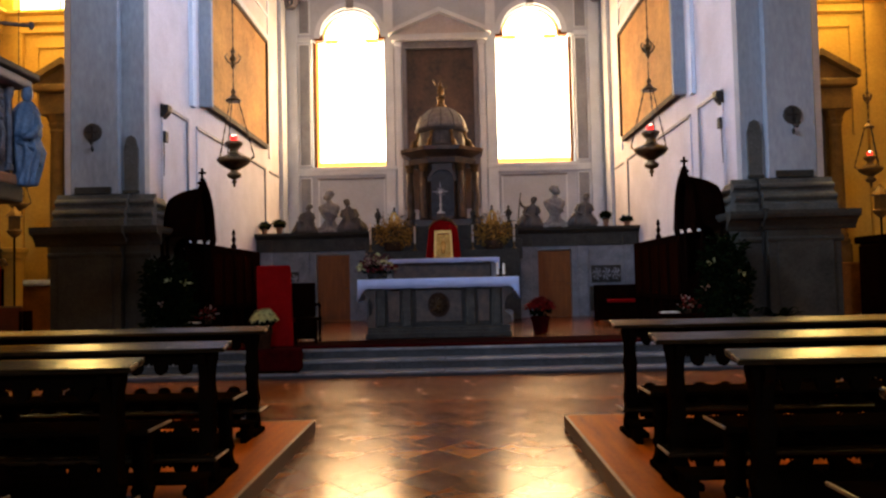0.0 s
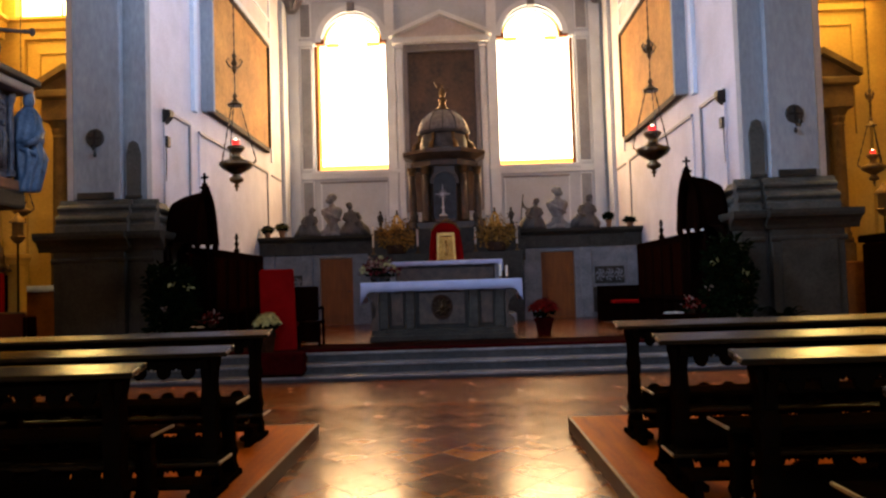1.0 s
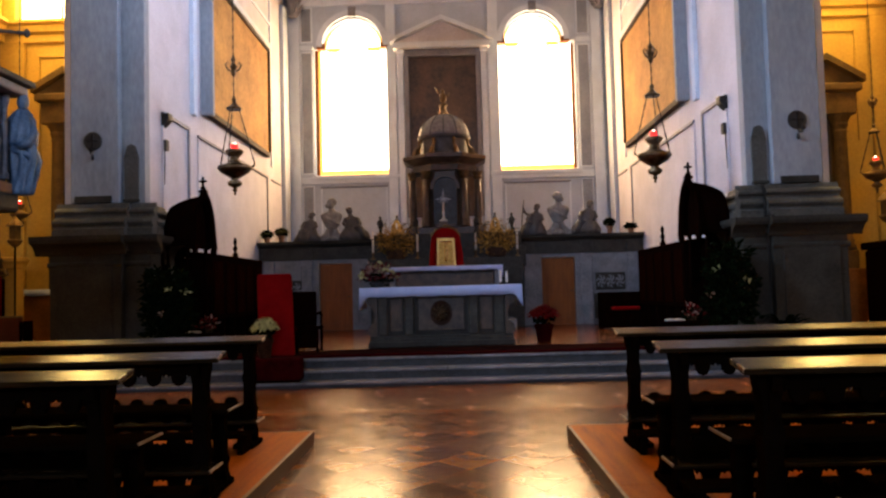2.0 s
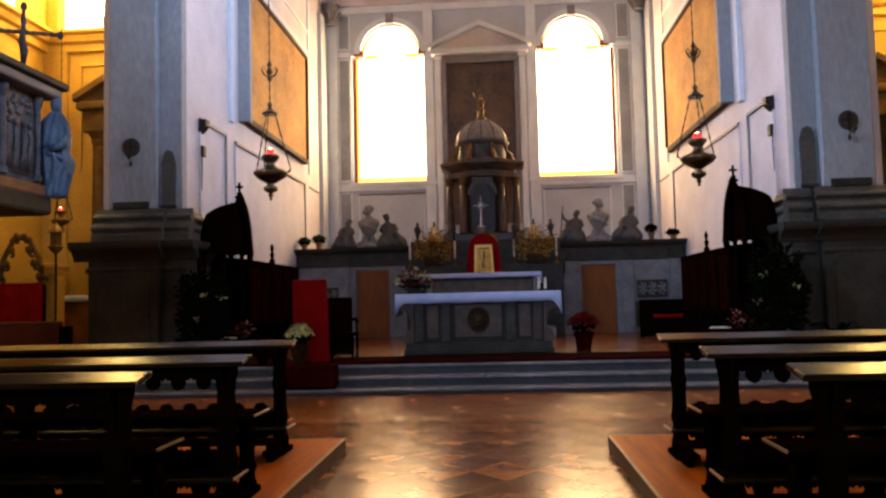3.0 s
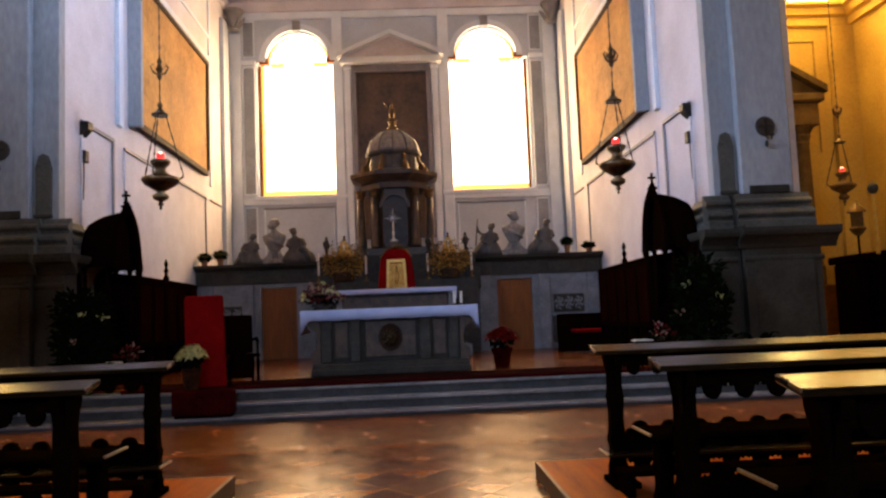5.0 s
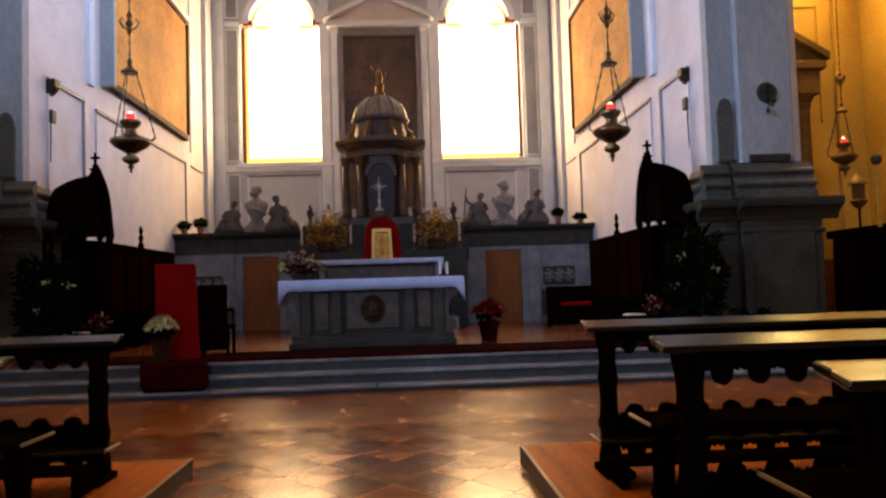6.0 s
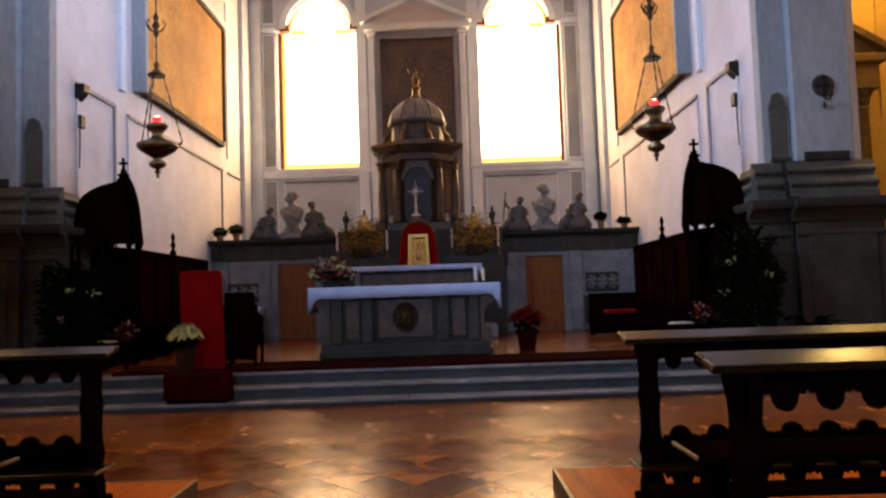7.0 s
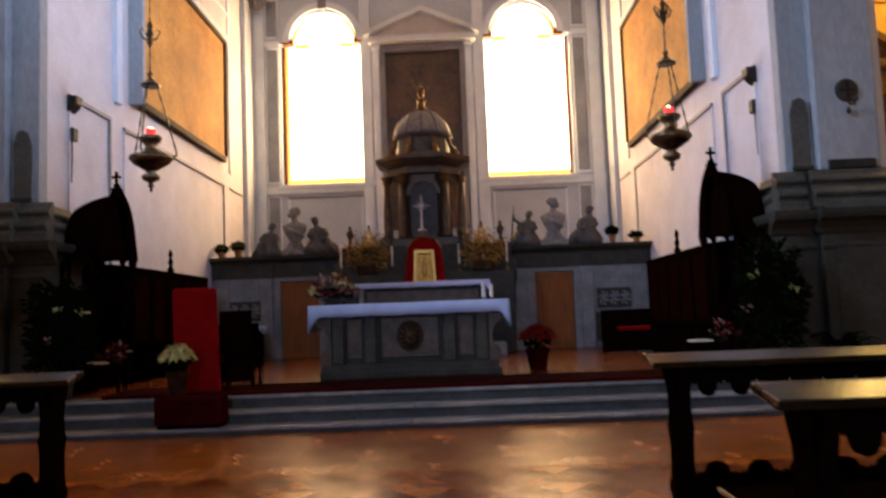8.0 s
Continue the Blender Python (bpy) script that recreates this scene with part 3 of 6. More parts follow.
for c, h in WIN:
    win = thing("window_east_1" if c < 0 else "window_east_2", pose(c, 28.8, 5.8), "tall round-headed choir window glaring with daylight", "window", kind="structure")
    off = -0.05 if c < 0 else 0.02
    part("pane", box(bm_new(), -h, h, 0.36, 0.38, 0, 4.65), SKYGLOW, win)
    part("lunette_pane", prism(bm_new(), [(off + 1.09 * math.cos(math.pi * k / 20), 4.72 + 1.02 * math.sin(math.pi * k / 20)) for k in range(21)], "y", 0.36, 0.38), SKYGLOW, win)
    for sg in (-1, 1):
        part("impost", box(bm_new(), off + sg * 1.14 - 0.16, off + sg * 1.14 + 0.16, -0.12, 0.2, 4.56, 4.76, 0.02), DOORWOOD, win, "orange impost block")
    ring = [(off + q * math.cos(math.pi * k / 20), 4.72 + 0.94 * q * math.sin(math.pi * k / 20)) for q, ks in ((1.08, range(21)), (0.97, range(20, -1, -1))) for k in ks]
    part("amber_lunette_border", prism(bm_new(), ring, "y", 0.3, 0.32), AMBER, win, "glowing amber edge strip")
    part("lunette_frame", tube(bm_new(), [(off + 1.07 * math.cos(math.pi * k / 20), 0.26, 4.72 + math.sin(math.pi * k / 20)) for k in range(21)], 0.035, 6), DOORWOOD, win)
    for sg in (-1, 1):
        part("amber_transom_strip", box(bm_new(), *sorted((off + sg * 0.97, off + sg * 0.5)), 0.3, 0.32, 4.56, 4.72), AMBER, win, "glowing amber edge strip")
    part("window_sill", box(bm_new(), -h - 0.12, h + 0.12, -0.14, 0.3, -0.16, -0.005, 0.02), STUCCO, win)
    part("amber_strip", box(bm_new(), -h + 0.12, -h + 0.22, 0.3, 0.32, 0.22, 4.6), AMBER, win, "glowing amber edge strip")
    part("amber_strip", box(bm_new(), -h + 0.12, h - 0.12, 0.3, 0.32, 0.0, 0.22), AMBER, win, "glowing amber edge strip")
    part("window_frame", box(bm_new(), -h + 0.02, -h + 0.12, 0.2, 0.34, 0, 4.6, 0.01), DOORWOOD, win)
    part("window_frame", box(bm_new(), h - 0.12, h - 0.02, 0.2, 0.34, 0, 4.6, 0.01), DOORWOOD, win)

# altarpiece between the windows, under a pediment
ap = thing("altarpiece", pose(-0.15, 28.8, 0), "dark altar painting in a stucco frame under a pediment", "altarpiece")
part("canvas", box(bm_new(), -1.2, 1.2, -0.12, -0.01, 4.2, 9.95, 0.01), DARKCANVAS, ap, "darkened oil painting")
for sg in (-1, 1):
    part("frame_side", box(bm_new(), *sorted((sg * 1.2, sg * 1.36)), -0.26, -0.01, 4.2, 10.05, 0.02), GREYTRIM, ap)
    part("pilaster", box(bm_new(), *sorted((sg * 1.38, sg * 1.58)), -0.3, -0.01, 4.0, 10.05, 0.02), STUCCO, ap)
    part("pilaster_capital", box(bm_new(), *sorted((sg * 1.34, sg * 1.62)), -0.36, -0.01, 10.05, 10.2, 0.02), STUCCO, ap)
    part("raking_cornice", prism(bm_new(), ((sg * 1.82, 10.42), (sg * 1.82, 10.56), (0, 11.35), (0, 11.18)), "y", -0.55, -0.01), STUCCO, ap)
part("frame_top", box(bm_new(), -1.36, 1.36, -0.28, -0.01, 9.95, 10.2, 0.02), GREYTRIM, ap)
part("entablature", box(bm_new(), -1.72, 1.72, -0.5, -0.01, 10.2, 10.42, 0.03), STUCCO, ap)
part("tympanum", prism(bm_new(), ((-1.7, 10.42), (1.7, 10.42), (0, 11.2)), "y", -0.3, -0.01), PLASTER, ap)


def big_painting(s):
    """A deep-framed wall painting in the choir."""
    t = thing("wall_painting", pose(s * 5.77, 22.3, 6.0), "large browned oil painting in a deep dark frame", "painting", "choir wall paintings")
    def side(d0, d1):
        return sorted((-s * d0, -s * d1))
    y0, y1 = -3.2, 3.15 if s < 0 else 3.4
    part("canvas", box(bm_new(), *side(0.08, 0.14), y0 + 0.1, y1 - 0.1, 0.1, 3.3), CANVAS, t, "browned oil canvas")
    part("frame_bottom", box(bm_new(), *side(0, 0.16), y0, y1, -0.06, 0.1, 0.03), FRAMEWOOD, t)
    part("frame_top", box(bm_new(), *side(0, 0.2), y0, y1, 3.3, 3.42, 0.03), FRAMEWOOD, t)
    # Cool light on the near side is put in as pale PIER colour.
    part("frame_side", box(bm_new(), *side(0, 0.3), y0 - 0.05, y0 + 0.1, -0.1, 3.42, 0.02), PIER, t, "frame side with the cool light on it in its colour")
    part("frame_side", box(bm_new(), *side(0, 0.2), y1 - 0.12, y1, 0.1, 3.3, 0.02), FRAMEWOOD, t)
    return t


big_painting(-1), big_painting(1)


# ---- pews on their boards ----
for s in (-1, 1):
    dais = thing("pew_platform", pose(s * 1.34, 0, 0), "low varnished orange board platform under the pews", "platform", "pew platforms")
    for k, (y0, y1) in enumerate(((-6, -3.6), (-3.6, -1.2), (-1.2, 1.2), (1.2, 3.7), (3.7, 6.25), (6.25, 8.87))):
        for j in range(3):
            a, b = sorted((s * (j * 1.45 + 0.002 + (0.03 if j == 0 else 0)), s * (j * 1.45 + 1.448)))
            part("board", box(bm_new(), a, b, y0 + 0.002, y1 - (0.032 if k == 5 else 0.002), 0.0, 0.14), BOARD, dais)
    part("edge_strip", box(bm_new(), *sorted((0, s * 0.03)), -6, 8.87, 0, 0.134), BOARDEDGE, dais, "dark edge board")
    part("edge_strip", box(bm_new(), *sorted((s * 0.03, s * 4.35)), 8.84, 8.87, 0, 0.134), BOARDEDGE, dais, "dark edge board")
    part("worn_edge", box(bm_new(), *sorted((-s * 0.002, s * 0.028)), -6, 8.872, 0.134, 0.144, 0.003), WORNEDGE, dais, "worn pale edge")
    part("worn_edge", box(bm_new(), *sorted((s * 0.03, s * 4.35)), 8.842, 8.872, 0.134, 0.144, 0.003), WORNEDGE, dais, "worn pale edge")

LONG = 3.75


def scallops(x0, x1, z, drop, n, up=False):
    """The outline of a board from x0 to x1 with a carved edge of round lobes between small beads."""
    sg = 1 if up else -1
    pts = [(x0, z), (x0, z + sg * drop * 0.3)]
    lobe = [(0.05, 0.5), (0.1, 0.6), (0.15, 0.5), (0.2, 0.54)] + [(0.5 - 0.28 * math.cos(math.pi * k / 6), 0.58 + 0.42 * math.sin(math.pi * k / 6)) for k in range(7)] + [(0.8, 0.54), (0.85, 0.5), (0.9, 0.6), (0.95, 0.5)]
    for k in range(n):
        a, w = x0 + (x1 - x0) * k / n, (x1 - x0) / n
        pts += [(a + w * q, z + sg * drop * d) for q, d in lobe]
    pts += [(x1, z + sg * drop * 0.3), (x1, z)]
    return pts


def leg_outline(x, w):
    """Outline of a carved leg board, from the foot up."""
    half = ((0.0, 0.75), (0.04, 0.85), (0.12, 0.82), (0.17, 0.66), (0.25, 0.6), (0.31, 0.78), (0.34, 0.82), (0.38, 0.66), (0.46, 0.58), (0.58, 0.6), (0.66, 0.74), (0.69, 0.62), (0.78, 0.56), (0.86, 0.62), (0.93, 0.8), (0.98, 0.85))
    return [(x + w * r, z) for z, r in half] + [(x - w * r, z) for z, r in reversed(half)]


def pew(s, with_seat):
    """A carved pew: sloped desk, openwork back, shelf and kneeler; with_seat adds the bench before it. Local x runs out from the aisle."""
    t = thing("pew", pose(0, 0, 0), "dark carved walnut pew with a sloped polished desk", "pew", "pews")
    X = lambda a, b: sorted((s * a, s * b))
    bm = bm_new()
    prism(bm, ((-0.195, 0.985), (-0.195, 1.018), (-0.015, 1.056), (0.02, 1.058), (0.02, 1.025)), "x", *X(0, LONG))
    bmesh.ops.bevel(bm, geom=bm.edges[:], offset=0.008, segments=2, profile=0.5, affect="EDGES")
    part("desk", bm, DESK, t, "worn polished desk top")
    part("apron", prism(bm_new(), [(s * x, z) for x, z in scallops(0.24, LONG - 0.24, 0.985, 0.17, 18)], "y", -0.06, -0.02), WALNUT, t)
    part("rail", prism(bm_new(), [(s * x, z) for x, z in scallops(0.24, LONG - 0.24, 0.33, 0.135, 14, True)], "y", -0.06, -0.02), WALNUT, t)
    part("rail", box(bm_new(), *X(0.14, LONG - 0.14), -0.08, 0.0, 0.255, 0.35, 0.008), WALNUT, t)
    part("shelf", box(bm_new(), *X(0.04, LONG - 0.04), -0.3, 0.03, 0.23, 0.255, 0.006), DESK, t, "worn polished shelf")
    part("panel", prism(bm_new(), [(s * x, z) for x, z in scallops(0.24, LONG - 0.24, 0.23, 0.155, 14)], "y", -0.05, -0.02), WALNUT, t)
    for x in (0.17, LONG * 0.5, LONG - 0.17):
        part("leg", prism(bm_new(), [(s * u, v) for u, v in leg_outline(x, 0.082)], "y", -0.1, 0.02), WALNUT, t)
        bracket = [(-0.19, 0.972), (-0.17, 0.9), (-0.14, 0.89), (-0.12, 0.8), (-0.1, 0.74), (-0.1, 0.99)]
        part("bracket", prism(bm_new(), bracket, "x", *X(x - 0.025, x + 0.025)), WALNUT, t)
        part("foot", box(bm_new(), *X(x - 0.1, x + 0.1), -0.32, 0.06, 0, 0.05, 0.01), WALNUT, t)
    # Glints on the worn board ends are painted as thin pale strips.
    part("glint_end", box(bm_new(), *X(0.034, 0.048), -0.29, 0.02, 0.242, 0.258, 0.003), GLINTWOOD, t, "worn shelf end with a painted glint")
    part("glint_end", prism(bm_new(), ((-0.192, 1.003), (-0.192, 1.021), (-0.1, 1.039), (-0.1, 1.024)), "x", *X(-0.003, 0.009)), GLINTWOOD, t, "worn desk end with a painted glint")
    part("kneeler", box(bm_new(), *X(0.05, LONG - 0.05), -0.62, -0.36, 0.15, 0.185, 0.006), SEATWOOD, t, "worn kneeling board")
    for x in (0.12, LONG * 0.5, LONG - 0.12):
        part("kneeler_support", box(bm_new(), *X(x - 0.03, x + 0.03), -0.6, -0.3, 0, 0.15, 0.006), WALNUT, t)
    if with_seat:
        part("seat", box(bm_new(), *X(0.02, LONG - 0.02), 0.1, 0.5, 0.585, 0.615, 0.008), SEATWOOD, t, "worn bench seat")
        part("glint_end", box(bm_new(), *X(0.014, 0.026), 0.11, 0.49, 0.602, 0.618, 0.003), GLINTWOOD, t, "worn seat end with a painted glint")
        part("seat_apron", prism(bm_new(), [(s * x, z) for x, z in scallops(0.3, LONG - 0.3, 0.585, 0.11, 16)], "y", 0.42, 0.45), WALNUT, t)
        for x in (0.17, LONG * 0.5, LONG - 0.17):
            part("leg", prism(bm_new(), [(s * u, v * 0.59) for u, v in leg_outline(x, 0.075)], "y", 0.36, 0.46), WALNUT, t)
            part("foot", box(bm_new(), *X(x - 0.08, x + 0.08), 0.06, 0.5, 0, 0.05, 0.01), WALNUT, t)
    return t


PEWS = {-1: ((1.68, 8.26), (1.47, 6.12), (1.62, 4.82), (1.64, 2.98), (1.64, 1.3), (1.64, -0.4)), 1: ((1.67, 7.86), (1.59, 5.98), (1.66, 4.55), (1.66, 2.95), (1.66, 1.3), (1.66, -0.4))}
for s in (-1, 1):
    (x, y), (x2, y2), *more = PEWS[s]
    first = pew(s, False)
    first.matrix_basis = pose(s * x, y, 0.14)
    second = pew(s, True)
    second.matrix_basis = pose(s * x2, y2, 0.14)
    for x, y in more:
        copy_thing(second, pose(s * x, y, 0.14))

# ---- choir: altar, high altar, stalls ----
altar = thing("altar", pose(-0.13, 16.3, 0.49), "carved grey marble altar table", "altar")
part("plinth", box(bm_new(), -1.46, 1.46, -0.08, 1.2, 0, 0.12, 0.02), GREYMARBLE, altar)
part("plinth_moulding", moulding(bm_new(), ((-0.3, 0.12), (0.06, 0.12), (0.055, 0.16), (0.02, 0.19), (0.01, 0.23), (-0.3, 0.23)), "x", -1.42, 1.42, 0.0, -1), GREYMARBLE, altar)
part("body", box(bm_new(), -1.3, 1.3, 0.08, 1.05, 0.23, 1.06, 0.01), GREYMARBLE, altar)
part("mensa", box(bm_new(), -1.5, 1.5, -0.08, 1.18, 1.06, 1.18, 0.02), GREYMARBLE, altar)
for x in (-1.16, -0.64, 0.64, 1.16):
    part("pilaster", box(bm_new(), x - 0.1, x + 0.1, -0.01, 0.08, 0.23, 1.06, 0.025), PALEMARBLE, altar, "paler marble pilaster")
for x in (-0.9, 0.0, 0.9):
    w2 = 0.46 if x == 0 else 0.12
    part("inlay", box(bm_new(), x - w2, x + w2, 0.055, 0.08, 0.32, 0.96, 0.008), DARKMARBLE, altar, "dark marble inlay")
part("medallion_ground", prism(bm_new(), [(0.22 * math.cos(math.tau * k / 24), 0.66 + 0.25 * math.sin(math.tau * k / 24)) for k in range(24)], "y", 0.03, 0.056), FRAMEWOOD, altar, "dark stone roundel")
bm = bm_new()
for k in range(10):
    a = math.tau * k / 10
    tube(bm, [(0.03 * math.cos(a), 0.02, 0.66 + 0.03 * math.sin(a)), (0.1 * math.cos(a + 0.3), 0.005, 0.66 + 0.1 * math.sin(a + 0.3)), (0.17 * math.cos(a), 0.02, 0.66 + 0.17 * math.sin(a))], (0.03, 0.026, 0.01), 6)
blob(bm, (0, 0.0, 0.66), (0.06, 0.04, 0.06), 2, 0.15, 2)
part("medallion", bm, TARNISHED, altar, "tarnished gilded rosette", smooth=True)
for sg in (-1, 1):
    # a scrolled console at each end: a volute above, a claw below
    con = part("console", prism(bm_new(), [(sg * u, v) for u, v in ((0.1, 0.23), (0.22, 0.23), (0.3, 0.3), (0.27, 0.42), (0.17, 0.5), (0.15, 0.66), (0.2, 0.8), (0.32, 0.88), (0.35, 0.98), (0.3, 1.06), (0.1, 1.06))], "y", 0.0, 0.2), DARKMARBLE, altar)
    con.location.x = sg * 1.17


def cloth(width, depth, drop, side_drop, name, label, m, seed):
    """A tablecloth with softly waved hems, hung over a table top of that width and depth whose top is local z 0."""
    bm = bm_new()
    xs = [-width / 2 - 0.02] + [-width / 2 + width * k / 48 for k in range(49)] + [width / 2 + 0.02]
    rows_ = []
    def wave(x, q):
        return 0.007 * q * math.sin(x * 9 + seed) + 0.005 * q * math.sin(x * 23 + 2 * seed)
    for y, z, q in ((-0.03, -drop, 1.0), (-0.025, -drop * 0.5, 0.6), (-0.015, -0.01, 0.1), (0.0, 0.006, 0.0), (depth, 0.006, 0.0), (depth + 0.015, -0.01, 0.1), (depth + 0.03, -drop * 0.7, 1.0)):
        rows_.append([bm.verts.new((x, y - wave(x, q) * 1.2, z + (wave(x, q) * 0.7 if q == 1 else 0) - (0.55 * side_drop * max(0, (abs(x) - width / 2 + 0.16) / 0.18) ** 2 if q == 1 else 0))) for x in xs])
    for a, b in zip(rows_, rows_[1:]):
        for k in range(len(xs) - 1):
            bm.faces.new((a[k], a[k + 1], b[k + 1], b[k]))
    for sg in (-1, 1):
        prev = None
        for k in range(13):
            y = depth * k / 12
            out = sg * (width / 2 + 0.02)
            col = [bm.verts.new((out + sg * (0.012 + 0.014 * q * math.sin(y * 14 + seed)), y - 0.02, z)) for z, q in ((0.004, 0), (-side_drop * 0.5, 0.6), (-side_drop * (1 + 0.04 * math.sin(y * 11)), 1))]
            if prev:
                for a, b, c, d in zip(prev, prev[1:], col[1:], col):
                    bm.faces.new((a, b, c, d))
            prev = col
    bmesh.ops.recalc_face_normals(bm, faces=bm.faces)
    bmesh.ops.solidify(bm, geom=bm.faces[:], thickness=0.006)
    return solo(name, bm, m, label, "tablecloth", smooth=True)


c1 = cloth(3.16, 1.28, 0.19, 0.42, "altar_cloth", "white linen cloth hanging over the altar", LINEN, 1.0)
c1.location = (-0.13, 16.2, 1.68)

high = thing("high_altar", pose(-0.145, 22.2, 0.49), "grey marble high altar with a dark inlaid front", "altar")
part("predella", box(bm_new(), -1.9, 1.9, -0.4, 1.15, 0, 0.3, 0.02), MARBLE, high)
part("body", box(bm_new(), -1.36, 1.36, 0.1, 1.0, 0.3, 1.66, 0.01), GREYMARBLE, high)
part("front_panel", box(bm_new(), -1.33, 1.33, 0.06, 0.1, 0.5, 1.58, 0.01), DARKMARBLE, high, "dark inlaid front panel")
part("mensa", box(bm_new(), -1.52, 1.52, -0.04, 1.1, 1.66, 1.76, 0.02), WHITEMARBLE, high)
for sg in (-1, 1):
    part("side_post", box(bm_new(), *sorted((sg * 1.36, sg * 1.5)), 0.0, 1.0, 0.3, 1.66, 0.015), WHITEMARBLE, high)
c2 = cloth(3.1, 1.16, 0.12, 0.3, "high_altar_cloth", "white linen cloth on the high altar", LINEN, 2.2)
c2.location = (-0.145, 22.14, 2.255)
for z0, z1, y0, hw in ((2.26, 2.55, 23.36, 2.2), (2.55, 2.85, 23.66, 2.3), (2.85, 3.3, 23.96, 2.2)):
    solo("gradine", box(bm_new(), -0.1 - hw, -0.1 + hw, y0, 24.36, z0 - 0.3 if z0 > 2.3 else 0.49, z1 - 0.02, 0.015), GREYMARBLE, "grey marble shelf step behind the high altar", "altar shelf", group="gradines")

# screen wall behind the high altar, with two doors and a deep shelf
scr = thing("wall_screen", pose(0, 24.4, 0.49), "grey and white marble screen wall with a deep shelf", "wall", kind="structure")
DOORS = ((-3.46, 0.5), (3.22, 0.5))
part("wall", wall_with_holes(bm_new(), "y", 0, 0.5, -5.77, 5.77, 0, 2.12, [(c - h, c + h, 0, 2.02) for c, h in DOORS]), WHITEMARBLE, scr)
part("frieze", box(bm_new(), -5.76, 5.76, -0.05, 0.5, 2.12, 2.5, 0.01), GREYMARBLE, scr)
part("shelf", moulding(bm_new(), ((-0.5, 2.5), (0.1, 2.5), (0.16, 2.56), (0.26, 2.6), (0.28, 2.68), (-0.5, 2.7)), "x", -5.76, 5.76, 0, -1), PLINTH, scr)
for x in (-5.45, -4.32, -2.6, 2.36, 4.06, 5.45):
    part("pilaster", box(bm_new(), x - 0.16, x + 0.16, -0.07, 0, 0, 2.12, 0.012), WHITEMARBLE, scr)
    part("frieze_block", box(bm_new(), x - 0.2, x + 0.2, -0.1, -0.05, 2.12, 2.5, 0.015), GREYMARBLE, scr)
for x in (-4.9, 4.75):
    part("carved_panel", box(bm_new(), x - 0.44, x + 0.44, -0.05, 0, 1.0, 1.52, 0.02), GREYMARBLE, scr)
    bm = bm_new()
    for k in range(3):
        for j in range(6):
            a = math.tau * j / 6
            tube(bm, [(x - 0.28 + k * 0.28 + 0.03 * math.cos(a), -0.055, 1.26 + 0.03 * math.sin(a)), (x - 0.28 + k * 0.28 + 0.1 * math.cos(a + 0.5), -0.07, 1.26 + 0.15 * math.sin(a + 0.5)), (x - 0.28 + k * 0.28 + 0.14 * math.cos(a + 1), -0.055, 1.26 + 0.2 * math.sin(a + 1))], (0.03, 0.035, 0.012), 5)
    part("scroll_relief", bm, WHITEMARBLE, scr)
    part("panel_frame", box(bm_new(), x - 0.5, x + 0.5, -0.03, 0, 0.15, 0.9, 0.02), GREYMARBLE, scr)
for i, (c, h) in enumerate(DOORS):
    d = thing(f"door_{i + 1}", pose(c, 24.5, 0.49), "closed plain orange wooden door in the screen wall", "door", kind="structure")
    part("leaf", box(bm_new(), -h + 0.01, h - 0.01, 0, 0.05, 0, 2.0, 0.006), DOORWOOD, d)
    part("panel", box(bm_new(), -0.36, 0.36, -0.015, 0, 0.2, 0.9, 0.01), DOORWOOD, d)
    part("panel", box(bm_new(), -0.36, 0.36, -0.015, 0, 1.05, 1.8, 0.01), DOORWOOD, d)
    part("door_handle", tube(bm_new(), [(0.42, 0, 1.0), (0.42, -0.05, 1.0), (0.34, -0.06, 1.0)], 0.012, 6), BRONZE, d)


# tempietto on the high altar
temp = thing("tempietto", pose(-0.1, 24.75, 3.2), "domed brown marble tabernacle temple with columns", "tabernacle")
part("base", box(bm_new(), -1.2, 1.2, -0.6, 0.6, 0, 0.3, 0.03), DARKMARBLE, temp)
part("core", lathe(bm_new(), ((0.78, 0.3), (0.78, 2.05)), 8, phase=math.pi / 8), DARKMARBLE, temp)
for x, y in ((-0.98, -0.3), (-0.55, -0.62), (0.55, -0.62), (0.98, -0.3)):
    c = part("column", lathe(bm_new(), ((0.15, 0.3), (0.15, 0.36), (0.11, 0.42), (0.115, 1.0), (0.09, 1.72)), 14, (x, y, 0)), DARKMARBLE, temp, smooth=True)
    part("capital", lathe(bm_new(), ((0.09, 1.72), (0.13, 1.8), (0.12, 1.84), (0.17, 1.95)), 10, (x, y, 0)), DULLGOLD, c, "gilded capital")
part("entablature", lathe(bm_new(), ((1.02, 1.95), (1.05, 2.1), (1.0, 2.14), (1.2, 2.24), (1.34, 2.3), (1.34, 2.4), (1.1, 2.44)), 8, phase=math.pi / 8), DARKMARBLE, temp)
part("niche_back", prism(bm_new(), [(-0.34, 0.36), (0.34, 0.36), (0.34, 1.4)] + [(0.34 * math.cos(math.pi * k / 10), 1.4 + 0.34 * math.sin(math.pi * k / 10)) for k in range(1, 10)] + [(-0.34, 1.4)], "y", -0.79, -0.72), NICHE, temp, "dark blue niche")
part("niche_arch", prism(bm_new(), [(q * math.cos(math.pi * k / 14), 1.4 + q * math.sin(math.pi * k / 14)) for q, ks in ((0.44, range(15)), (0.35, range(14, -1, -1))) for k in ks], "y", -0.84, -0.72), DARKMARBLE, temp)
part("drum", lathe(bm_new(), ((0.9, 2.44), (0.88, 2.5), (0.72, 2.55), (0.7, 2.95), (0.8, 3.0), (0.82, 3.06)), 24), STATUE, temp, smooth=False)
